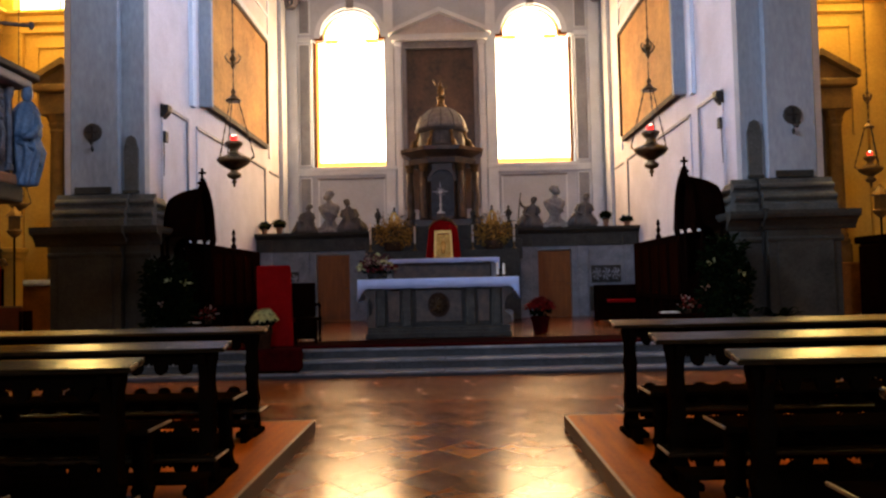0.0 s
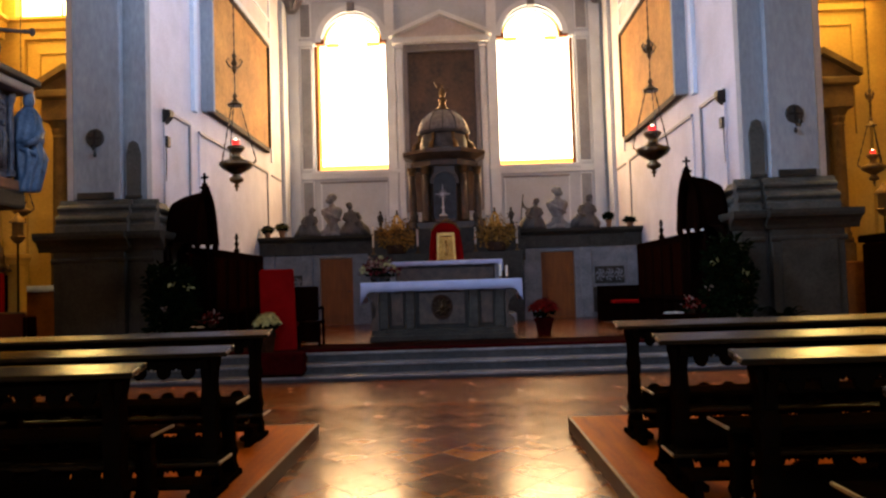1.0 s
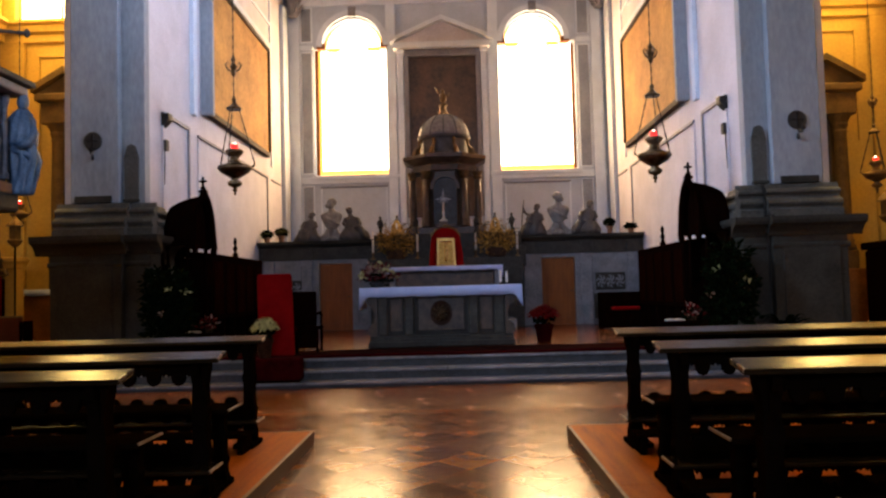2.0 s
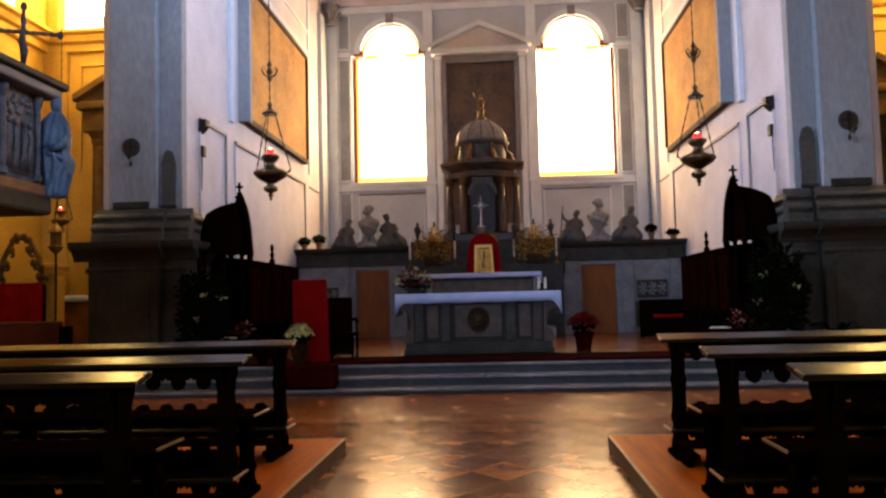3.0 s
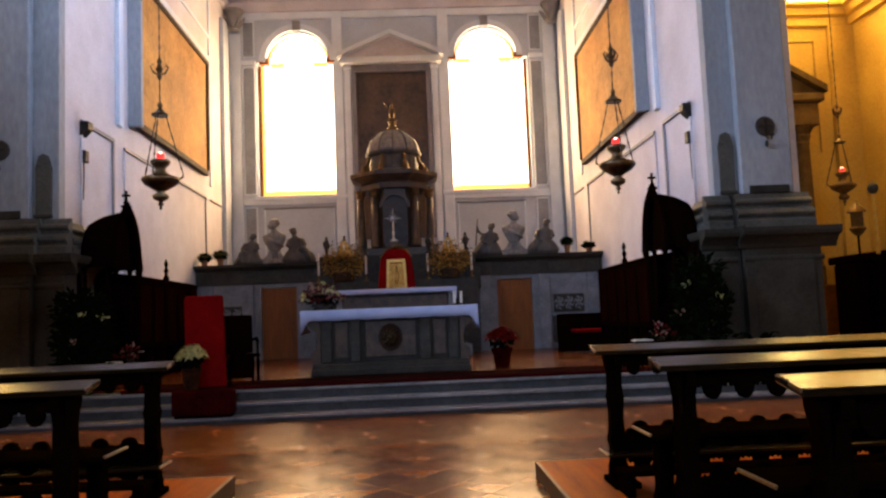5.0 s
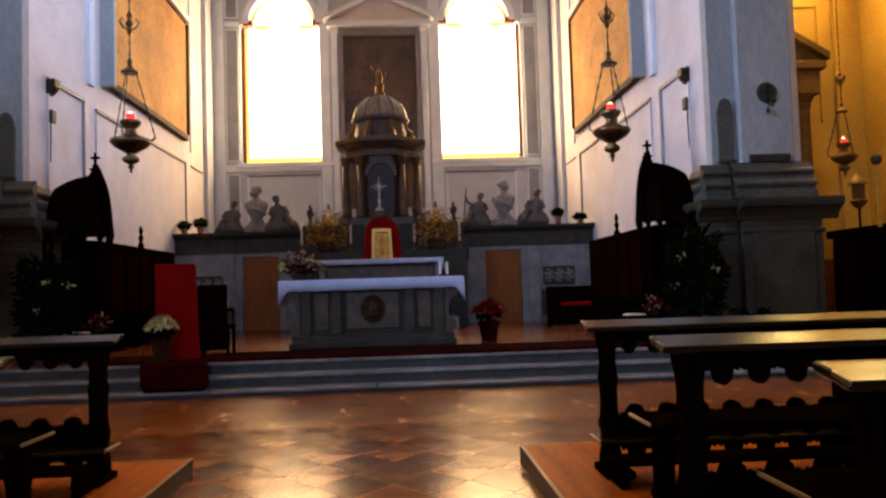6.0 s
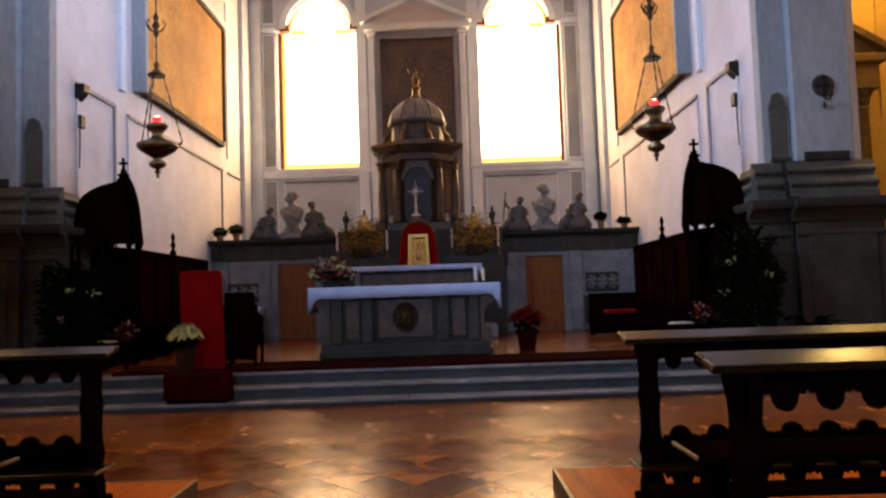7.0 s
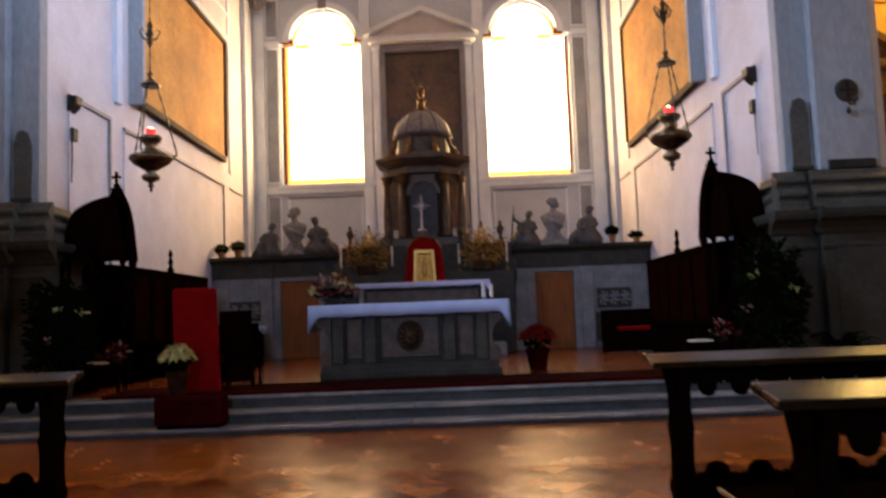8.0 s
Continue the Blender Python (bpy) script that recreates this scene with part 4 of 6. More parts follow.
for k in range(8):
    a = math.tau * (k + 0.5) / 8
    part("scroll_buttress", tube(bm_new(), [(0.98 * math.cos(a), 0.98 * math.sin(a), 2.44), (0.92 * math.cos(a), 0.92 * math.sin(a), 2.62), (0.8 * math.cos(a), 0.8 * math.sin(a), 2.75), (0.76 * math.cos(a), 0.76 * math.sin(a), 2.95)], (0.09, 0.07, 0.05, 0.06), 7), DULLGOLD, temp)
dome = part("dome", lathe(bm_new(), [(0.78 * math.cos(math.pi / 2 * k / 10), 3.06 + 0.72 * math.sin(math.pi / 2 * k / 10)) for k in range(10)] + [(0.08, 3.78)], 24), STATUE_PALE, temp, "pale grey dome", smooth=True)
for k in range(12):
    a = math.tau * k / 12
    part("rib", tube(bm_new(), [(0.785 * math.cos(b) * math.cos(a), 0.785 * math.cos(b) * math.sin(a), 3.06 + 0.725 * math.sin(b)) for b in [math.pi / 2 * j / 8 for j in range(8)]], 0.018, 5), STATUE, dome)
part("lantern", lathe(bm_new(), ((0.16, 3.76), (0.16, 3.84), (0.1, 3.88), (0.1, 4.04), (0.15, 4.08), (0.05, 4.16)), 12), DULLGOLD, temp)
bm = bm_new()
blob(bm, (0, 0, 4.3), (0.1, 0.09, 0.18), 2, 0.2, 3)
blob(bm, (0, 0, 4.52), (0.05, 0.05, 0.065), 2, 0.1, 4)
tube(bm, [(-0.05, 0, 4.4), (-0.16, -0.03, 4.5), (-0.22, 0, 4.64)], (0.035, 0.03, 0.02), 6)
tube(bm, [(0.05, 0, 4.4), (0.16, 0.0, 4.36), (0.2, -0.02, 4.48)], (0.035, 0.03, 0.02), 6)
part("finial_figure", bm, DULLGOLD, temp, "small gilded finial statue", smooth=True)
mon = thing("monstrance", pose(-0.16, 23.77, 3.62), "bright silver cross with a rayed head on a stem", "monstrance")
part("stem", lathe(bm_new(), ((0.12, 0), (0.12, 0.03), (0.04, 0.08), (0.025, 0.2), (0.045, 0.25), (0.022, 0.3), (0.022, 0.56)), 12), BRIGHTSILVER, mon, smooth=True)
bm = bm_new()
for k in range(12):
    a = math.tau * k / 12
    ln = 0.29 if k == 3 else 0.23 if k % 3 == 0 else 0.14
    tube(bm, [(0.03 * math.cos(a), 0, 0.65 + 0.03 * math.sin(a)), (ln * 0.6 * math.cos(a), 0, 0.65 + ln * 0.6 * math.sin(a)), (ln * math.cos(a), 0, 0.65 + ln * math.sin(a))], (0.009, 0.013 if k % 3 == 0 else 0.008, 0.005), 5)
blob(bm, (0, 0, 0.65), (0.05, 0.03, 0.05), 2, 0.0)
part("ray_head", bm, BRIGHTSILVER, mon, "bright silvered rays")
part("stand", box(bm_new(), -0.12, 0.12, -0.1, 0.12, -0.79, 0, 0.02), DARKMARBLE, mon)

# veiled tabernacle with its gilded door
tab = thing("veiled_tabernacle", pose(-0.1, 22.9, 2.26), "tabernacle under a red velvet veil with a gilded door", "tabernacle")
veil = [(-0.5, 0.0), (0.5, 0.0), (0.46, 0.45), (0.4, 0.85), (0.28, 1.02), (0.12, 1.1), (-0.12, 1.1), (-0.28, 1.02), (-0.4, 0.85), (-0.46, 0.45)]
bm = prism(bm_new(), veil, "y", 0, 0.42)
bmesh.ops.bevel(bm, geom=bm.edges[:], offset=0.03, segments=2, profile=0.5, affect="EDGES")
part("veil", bm, RED, tab, "red velvet veil")
for k in range(9):
    x = -0.44 + 0.11 * k
    part("fold", tube(bm_new(), [(x, -0.005, 0.02), (x * 0.95, -0.005, 0.5), (x * 0.82, 0.0, 0.86)], (0.03, 0.025, 0.012), 6), RED, tab)
part("door", box(bm_new(), -0.2, 0.2, -0.06, -0.005, 0.02, 0.7, 0.02), RELIEFGOLD, tab, "gilded door with a relief")
part("door_frame", prism(bm_new(), [(-0.27, 0.0), (-0.21, 0.0), (-0.18, 0.72), (0.18, 0.72), (0.21, 0.0), (0.27, 0.0), (0.24, 0.8), (-0.24, 0.8)], "y", -0.09, -0.02), GOLD, tab, "gilded door frame")
bm = bm_new()
blob(bm, (0, -0.07, 0.32), (0.07, 0.03, 0.18), 2, 0.2, 8)
blob(bm, (0, -0.07, 0.57), (0.045, 0.03, 0.05), 2, 0.1, 9)
part("door_relief", bm, GOLD, tab, smooth=True)
part("crest", tube(bm_new(), [(-0.42, -0.01, 0.86), (-0.28, -0.02, 1.05), (0, -0.03, 1.16), (0.28, -0.02, 1.05), (0.42, -0.01, 0.86)], (0.02, 0.03, 0.055, 0.03, 0.02), 8), DULLGOLD, tab, "gilded crest")


def candle(x, y, z, h, foot=1.0):
    t = thing("altar_candle", pose(x, y, z), "tall white altar candle in a brass holder", "candle", "altar candles")
    part("holder", lathe(bm_new(), [(r * (0.4 + 0.6 * foot), v * foot) for r, v in ((0.08, 0), (0.08, 0.02), (0.025, 0.06), (0.02, 0.16), (0.05, 0.2), (0.02, 0.22))], 12), DULLGOLD, t, smooth=True)
    part("wax", lathe(bm_new(), ((0.028, 0.2 * foot), (0.027, 0.2 * foot + h), (0.01, 0.2 * foot + 0.01 + h)), 10), WAX, t)
    part("wick", tube(bm_new(), [(0, 0, 0.2 * foot + h), (0.004, 0, 0.2 * foot + 0.035 + h)], 0.004, 5), IRON, t)


for x, y, z, h in ((-2.22, 23.5, 2.53, 0.62), (-0.93, 23.5, 2.53, 0.5), (0.75, 23.5, 2.53, 0.5), (1.95, 23.5, 2.53, 0.6), (1.1, 16.95, 1.69, 0.24), (1.24, 17.15, 1.69, 0.22)):
    candle(x, y, z, h, 1.0 if y > 20 else 0.25)


# ---- statues, as plain shapes ----
def oval_body(bm, rows, folds=0.0, seed=0.0):
    """A closed body of oval sections: rows of (x, y, z, radius across, radius deep); folds ruffle it like drapery."""
    rings = []
    for x, y, z, rx, ry in rows:
        ring = []
        for q in range(28):
            a = math.tau * q / 28
            f = 1 + folds * (abs(math.sin(3.5 * a + 2.2 * z + seed)) - 0.5) + 0.5 * folds * math.sin(9 * a - 7 * z + seed)
            ring.append(bm.verts.new((x + rx * f * math.cos(a), y + ry * f * math.sin(a), z)))
        rings.append(ring)
    for a, b in zip(rings, rings[1:]):
        for q in range(28):
            bm.faces.new((a[q], a[(q + 1) % 28], b[(q + 1) % 28], b[q]))
    bm.faces.new(rings[0][::-1]), bm.faces.new(rings[-1])
    return bm


def plain_head(bm, x, y, z, r, turn, seed):
    """An egg-shaped head with a mass of hair, turned to one side; no features."""
    blob(bm, (x, y, z), (r * 0.82, r * 0.92, r * 1.12), 3, 0.06, seed)
    blob(bm, (x - 0.25 * turn * r, y + 0.3 * r, z + 0.35 * r), (r, r * 0.95, r * 0.85), 3, 0.28, seed + 1)
    blob(bm, (x + 0.55 * turn * r, y - 0.72 * r, z - 0.4 * r), (r * 0.42, r * 0.35, r * 0.5), 2, 0.2, seed + 2)


def bust(x, y, z, h, m, label, seed, turn=1, group="busts"):
    """A bust cut at the waist on a waisted socle, kept plain."""
    bm = bm_new()
    lathe(bm, ((0.2, 0), (0.2, 0.06), (0.15, 0.09), (0.09, 0.15), (0.08, 0.22), (0.13, 0.27), (0.13, 0.3)), 14)
    oval_body(bm, ((0, 0, 0.29, 0.1, 0.09), (0, -0.01, 0.38, 0.16, 0.12), (0, -0.02, 0.5, 0.22, 0.15), (0, -0.02, 0.62, 0.27, 0.16), (0, -0.01, 0.72, 0.29, 0.15), (0.01, 0, 0.79, 0.22, 0.12), (0.01, 0, 0.83, 0.1, 0.09), (0.02 * turn, -0.01, 0.92, 0.075, 0.075)), 0.12, seed)
    tube(bm, [(-0.26, -0.06, 0.74), (-0.08, -0.18, 0.6), (0.12, -0.19, 0.5), (0.24, -0.08, 0.42)], (0.03, 0.05, 0.05, 0.02), 8)
    plain_head(bm, 0.03 * turn, -0.03, 1.03, 0.135, turn, seed)
    ob = solo("bust", bm, m, label, "bust", group=group, smooth=True)
    ob.matrix_basis = pose(x, y, z) @ Matrix.Scale(h / 1.2, 4)
    return ob


def seated(x, y, z, h, flip, seed, label, staff=False):
    """A seated figure under heavy drapery on a rocky base, kept plain."""
    bm = bm_new()
    oval_body(bm, ((0, 0, 0.0, 0.42, 0.24), (0.02, 0, 0.1, 0.42, 0.25), (0.0, -0.03, 0.24, 0.36, 0.24), (0.03, -0.03, 0.36, 0.27, 0.2), (0.06, 0, 0.48, 0.2, 0.15), (0.08, 0, 0.6, 0.21, 0.15), (0.1, 0, 0.69, 0.2, 0.12), (0.12, 0, 0.74, 0.08, 0.08), (0.14, -0.02, 0.8, 0.06, 0.06)), 0.22, seed)
    tube(bm, [(-0.08, -0.04, 0.66), (-0.18, -0.14, 0.5), (-0.14, -0.25, 0.38), (0.0, -0.27, 0.36)], (0.07, 0.06, 0.05, 0.03), 8)
    tube(bm, [(0.27, -0.02, 0.66), (0.33, -0.08, 0.5), (0.22, -0.2, 0.4)], (0.07, 0.06, 0.035), 8)
    tube(bm, [(0.05, -0.05, 0.34), (-0.2, -0.2, 0.32), (-0.3, -0.2, 0.04)], (0.13, 0.11, 0.09), 9)
    plain_head(bm, 0.15, -0.03, 0.9, 0.105, -1, seed)
    if staff:
        tube(bm, [(-0.1, -0.02, 0.62), (-0.26, -0.06, 0.76), (-0.3, -0.06, 0.92)], (0.055, 0.045, 0.03), 8)
        tube(bm, [(-0.36, -0.06, 0.3), (-0.3, -0.06, 0.9), (-0.26, -0.06, 1.16)], 0.02, 6)
    ob = solo("seated_statue", bm, STATUE, label, "statue", group="seated statues", smooth=True)
    ob.matrix_basis = pose(x, y, z) @ Matrix.Diagonal((flip * h, h, h, 1))
    return ob


bust(-3.56, 24.55, 3.19, 1.3, STATUE_PALE, "pale marble bust on the screen shelf", 1.3, -1)
bust(3.28, 24.55, 3.19, 1.3, STATUE_PALE, "pale marble bust on the screen shelf", 7.1, 1)
seated(-4.3, 24.5, 3.19, 0.86, 1, 2.5, "dark grey stone seated figure with bent head")
seated(-2.86, 24.5, 3.19, 0.98, -1, 5.5, "dark grey stone seated figure leaning back")
seated(2.5, 24.5, 3.19, 0.92, 1, 9.5, "dark grey stone seated figure holding a staff", True)
seated(4.08, 24.5, 3.19, 0.98, 1, 11.5, "dark grey stone seated figure turned aside")
for x in (-3.56, 3.28):
    for sg in (-1, 1):
        solo("bust_scroll", prism(bm_new(), [(x + sg * u, 3.19 + v) for u, v in ((0.46, 0), (0.18, 0), (0.1, 0.1), (0.08, 0.24), (0.1, 0.36), (0.16, 0.36), (0.2, 0.26), (0.3, 0.16), (0.42, 0.1))], "y", 24.46, 24.66), STATUE_PALE, "pale marble volute beside the bust", "ornament", group="bust volutes")


# ---- choir furniture ----
def throne(s):
    """A canopied end stall: its barrel hood opens towards the middle of the choir."""
    t = thing("canopied_stall", pose(s * 5.36, 16.3, 0.49) @ Matrix.Diagonal((1, 1.18, 1, 1)), "black carved wooden stall under an arched hood", "choir stall", "canopied stalls")
    i, o = -s * 0.5, s * 0.39
    arc = [(0.5 * math.cos(math.pi * k / 16), 2.14 + 1.03 * math.sin(math.pi * k / 16)) for k in range(17)]
    bm, rings = bm_new(), []
    for w in range(9):
        q = math.sqrt(1 - (0.58 * w / 8) ** 2)
        rings.append([bm.verts.new((i + s * 0.62 * w / 8, u * (0.35 + 0.65 * q), 2.1 + 0.95 * (v - 2.1) * q)) for u, v in [(0.5, 2.1)] + arc + [(-0.5, 2.1)]])
    for a, b in zip(rings, rings[1:]):
        for k in range(len(a) - 1):
            bm.faces.new((a[k], a[k + 1], b[k + 1], b[k]))
    bm.faces.new(rings[-1])
    bmesh.ops.recalc_face_normals(bm, faces=bm.faces)
    bmesh.ops.solidify(bm, geom=bm.faces[:], thickness=0.04)
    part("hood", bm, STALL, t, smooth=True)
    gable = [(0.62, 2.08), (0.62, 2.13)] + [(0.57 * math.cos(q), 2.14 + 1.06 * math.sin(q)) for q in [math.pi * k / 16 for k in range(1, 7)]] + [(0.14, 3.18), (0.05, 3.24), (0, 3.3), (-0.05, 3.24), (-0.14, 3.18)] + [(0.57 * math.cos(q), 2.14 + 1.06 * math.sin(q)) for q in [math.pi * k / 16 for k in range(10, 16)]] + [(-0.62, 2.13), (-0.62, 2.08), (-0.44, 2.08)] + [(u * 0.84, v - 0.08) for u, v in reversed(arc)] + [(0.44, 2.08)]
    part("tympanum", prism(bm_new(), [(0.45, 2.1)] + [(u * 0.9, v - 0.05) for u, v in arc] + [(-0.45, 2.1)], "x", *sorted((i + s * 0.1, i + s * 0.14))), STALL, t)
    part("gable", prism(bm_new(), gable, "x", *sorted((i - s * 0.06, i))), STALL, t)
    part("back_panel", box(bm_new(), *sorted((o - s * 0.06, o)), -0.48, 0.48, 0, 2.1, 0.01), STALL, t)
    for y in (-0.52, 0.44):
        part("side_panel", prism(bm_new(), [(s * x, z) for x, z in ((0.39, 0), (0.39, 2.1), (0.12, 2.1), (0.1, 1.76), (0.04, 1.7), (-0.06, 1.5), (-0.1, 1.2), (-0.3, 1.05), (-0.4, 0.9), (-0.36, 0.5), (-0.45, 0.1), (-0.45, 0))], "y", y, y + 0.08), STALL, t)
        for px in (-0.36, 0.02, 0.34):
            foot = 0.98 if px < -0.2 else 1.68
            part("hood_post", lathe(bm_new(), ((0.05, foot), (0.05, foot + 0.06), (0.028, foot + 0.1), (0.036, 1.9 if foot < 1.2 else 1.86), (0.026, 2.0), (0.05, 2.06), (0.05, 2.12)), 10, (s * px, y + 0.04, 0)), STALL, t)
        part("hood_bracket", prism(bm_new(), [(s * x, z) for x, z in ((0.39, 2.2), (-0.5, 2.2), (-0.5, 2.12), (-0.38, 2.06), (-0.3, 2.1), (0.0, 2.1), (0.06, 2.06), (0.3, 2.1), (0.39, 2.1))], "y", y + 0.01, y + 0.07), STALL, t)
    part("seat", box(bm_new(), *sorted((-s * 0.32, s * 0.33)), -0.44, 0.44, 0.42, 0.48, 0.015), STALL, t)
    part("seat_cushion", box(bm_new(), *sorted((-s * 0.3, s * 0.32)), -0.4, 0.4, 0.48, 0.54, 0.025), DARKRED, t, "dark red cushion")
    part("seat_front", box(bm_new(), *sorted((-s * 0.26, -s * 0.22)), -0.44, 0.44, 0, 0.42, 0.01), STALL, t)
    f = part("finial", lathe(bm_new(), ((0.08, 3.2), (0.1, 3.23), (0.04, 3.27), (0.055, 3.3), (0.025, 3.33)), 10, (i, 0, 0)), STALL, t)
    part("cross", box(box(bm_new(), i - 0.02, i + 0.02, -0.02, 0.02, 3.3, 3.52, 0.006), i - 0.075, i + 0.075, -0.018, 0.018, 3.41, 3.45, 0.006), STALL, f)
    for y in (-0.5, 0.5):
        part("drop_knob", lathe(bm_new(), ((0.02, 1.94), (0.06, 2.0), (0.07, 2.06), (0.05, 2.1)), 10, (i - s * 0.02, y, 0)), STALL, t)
    return t


def stalls(s):
    t = thing("choir_stalls", pose(s * 5.3, 19.1, 0.49), "dark panelled choir stalls along the choir wall", "choir stall", "choir stalls")
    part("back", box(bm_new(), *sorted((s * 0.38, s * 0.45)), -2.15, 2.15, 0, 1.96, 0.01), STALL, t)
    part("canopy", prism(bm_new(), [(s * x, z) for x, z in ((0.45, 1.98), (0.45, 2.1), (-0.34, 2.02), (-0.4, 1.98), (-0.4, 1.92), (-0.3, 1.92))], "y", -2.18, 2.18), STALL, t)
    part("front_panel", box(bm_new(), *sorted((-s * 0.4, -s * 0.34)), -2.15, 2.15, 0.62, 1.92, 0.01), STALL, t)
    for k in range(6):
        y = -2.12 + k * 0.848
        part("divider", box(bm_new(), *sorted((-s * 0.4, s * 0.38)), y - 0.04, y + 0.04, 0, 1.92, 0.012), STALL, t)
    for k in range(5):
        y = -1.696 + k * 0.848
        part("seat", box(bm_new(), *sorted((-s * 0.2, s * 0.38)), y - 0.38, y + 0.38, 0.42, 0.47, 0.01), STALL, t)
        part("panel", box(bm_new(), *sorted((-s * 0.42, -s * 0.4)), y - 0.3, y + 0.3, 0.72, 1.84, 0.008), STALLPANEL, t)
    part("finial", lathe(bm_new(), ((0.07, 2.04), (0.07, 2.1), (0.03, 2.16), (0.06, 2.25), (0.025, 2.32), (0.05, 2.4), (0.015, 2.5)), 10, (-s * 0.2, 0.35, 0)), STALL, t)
    return t


for s in (-1, 1):
    throne(s), stalls(s)

# red covered chair and a dark armchair beside it
ch = thing("covered_chair", pose(-3.07, 14.74, 0.503), "tall-backed chair under a bright red velvet cover", "chair")
bm = prism(bm_new(), ((-0.32, 0.0), (0.32, 0.0), (0.305, 1.43), (0.285, 1.47), (-0.285, 1.47), (-0.31, 1.43)), "y", 0.0, 0.09)
bmesh.ops.bevel(bm, geom=bm.edges[:], offset=0.02, segments=2, profile=0.5, affect="EDGES")
bmesh.ops.transform(bm, matrix=Matrix(((1, 0, 0, 0), (0, 1, -0.07, 0.0), (0, 0, 1, 0), (0, 0, 0, 1))), verts=bm.verts)
part("back_cover", bm, RED, ch, "red velvet back cover")
part("seat", box(bm_new(), -0.27, 0.27, 0.09, 0.55, 0.4, 0.5, 0.03), DARKRED, ch, "dark red seat")
for x in (-0.28, 0.24):
    part("leg", box(bm_new(), x, x + 0.05, 0.53, 0.58, 0, 0.4, 0.006), STALL, ch)
arm = thing("armchair", pose(-2.68, 15.6, 0.503), "dark carved wooden armchair", "chair")
part("seat", box(bm_new(), -0.28, 0.28, -0.25, 0.25, 0.42, 0.48, 0.02), STALL, arm)
part("backrest", box(bm_new(), -0.24, 0.24, -0.27, -0.2, 0.5, 1.14, 0.03), STALL, arm)
part("front_board", box(bm_new(), -0.24, 0.24, -0.25, -0.22, 0.08, 0.42, 0.01), STALL, arm)
for x in (-0.26, 0.22):
    for y in (-0.25, 0.2):
        part("leg", lathe(bm_new(), ((0.03, 0), (0.035, 0.05), (0.02, 0.1), (0.03, 0.25), (0.025, 0.42)), 8, (x + 0.02, y + 0.02, 0)), STALL, arm)
    part("armrest", tube(bm_new(), [(x + 0.02, -0.22, 0.72), (x + 0.02, 0.1, 0.74), (x + 0.02, 0.24, 0.68)], 0.028, 7), STALL, arm)
    part("arm_post", tube(bm_new(), [(x + 0.02, 0.2, 0.46), (x + 0.02, 0.21, 0.7)], 0.02, 7), STALL, arm)

# bench with a red cushion
for s, cush in ((1, RED), (-1, DARKRED)):
    bn = thing("server_bench", pose(s * 4.67, 21.58, 0.49), "dark wooden bench with a red cushion", "bench", "server benches")
    part("seat", box(bm_new(), -0.75, 0.75, -0.25, 0.25, 0.42, 0.48, 0.01), STALL, bn)
    part("cushion", box(bm_new(), -0.42, 0.42, -0.26, 0.22, 0.48, 0.56, 0.03), cush, bn, "red cushion")
    part("backrest", box(bm_new(), -0.75, 0.75, 0.22, 0.28, 0.48, 0.95, 0.015), STALL, bn)
    part("front_board", box(bm_new(), -0.7, 0.7, -0.22, -0.18, 0.02, 0.42, 0.01), STALL, bn)
    for x in (-0.75, 0.69):
        part("side", box(bm_new(), x, x + 0.06, -0.25, 0.28, 0, 0.7, 0.012), STALL, bn)


# ---- plants and flowers ----
def leaves(bm, n, at, size, ln, seed, flat=0.5):
    """Scatters n folded pointed leaves through an uneven cloud."""
    rnd = random.Random(seed)
    for _ in range(n):
        while True:
            d = Vector((rnd.uniform(-1, 1), rnd.uniform(-1, 1), rnd.uniform(-1, 1)))
            if 0.25 < d.length < 1 and d.length > rnd.random() * 0.9:
                break
        k = 1 + 0.3 * noise.noise(d * 2.1 + Vector((seed, 0, 0)))
        p = Vector((at[0] + d.x * size[0] * k, at[1] + d.y * size[1] * k, at[2] + d.z * size[2] * k))
        u = (d + Vector((rnd.uniform(-1, 1), rnd.uniform(-1, 1), rnd.uniform(-flat, flat)))).normalized()
        w = u.orthogonal().normalized()
        w = Matrix.Rotation(rnd.uniform(0, 6.3), 3, u) @ w
        nn = u.cross(w)
        el = ln * rnd.uniform(0.6, 1.3)
        a, b = bm.verts.new(p), bm.verts.new(p + u * el)
        l = bm.verts.new(p + u * el * 0.45 + w * el * 0.24 + nn * el * 0.1)
        r = bm.verts.new(p + u * el * 0.45 - w * el * 0.24 + nn * el * 0.1)
        bm.faces.new((a, l, b)), bm.faces.new((a, b, r))
    return bm


def pot_profile(h, r):
    return ((r * 0.7, 0), (r * 0.75, 0.01), (r * 0.95, h * 0.75), (r * 1.08, h * 0.78), (r * 1.08, h), (r * 0.9, h), (r * 0.85, h * 0.9))


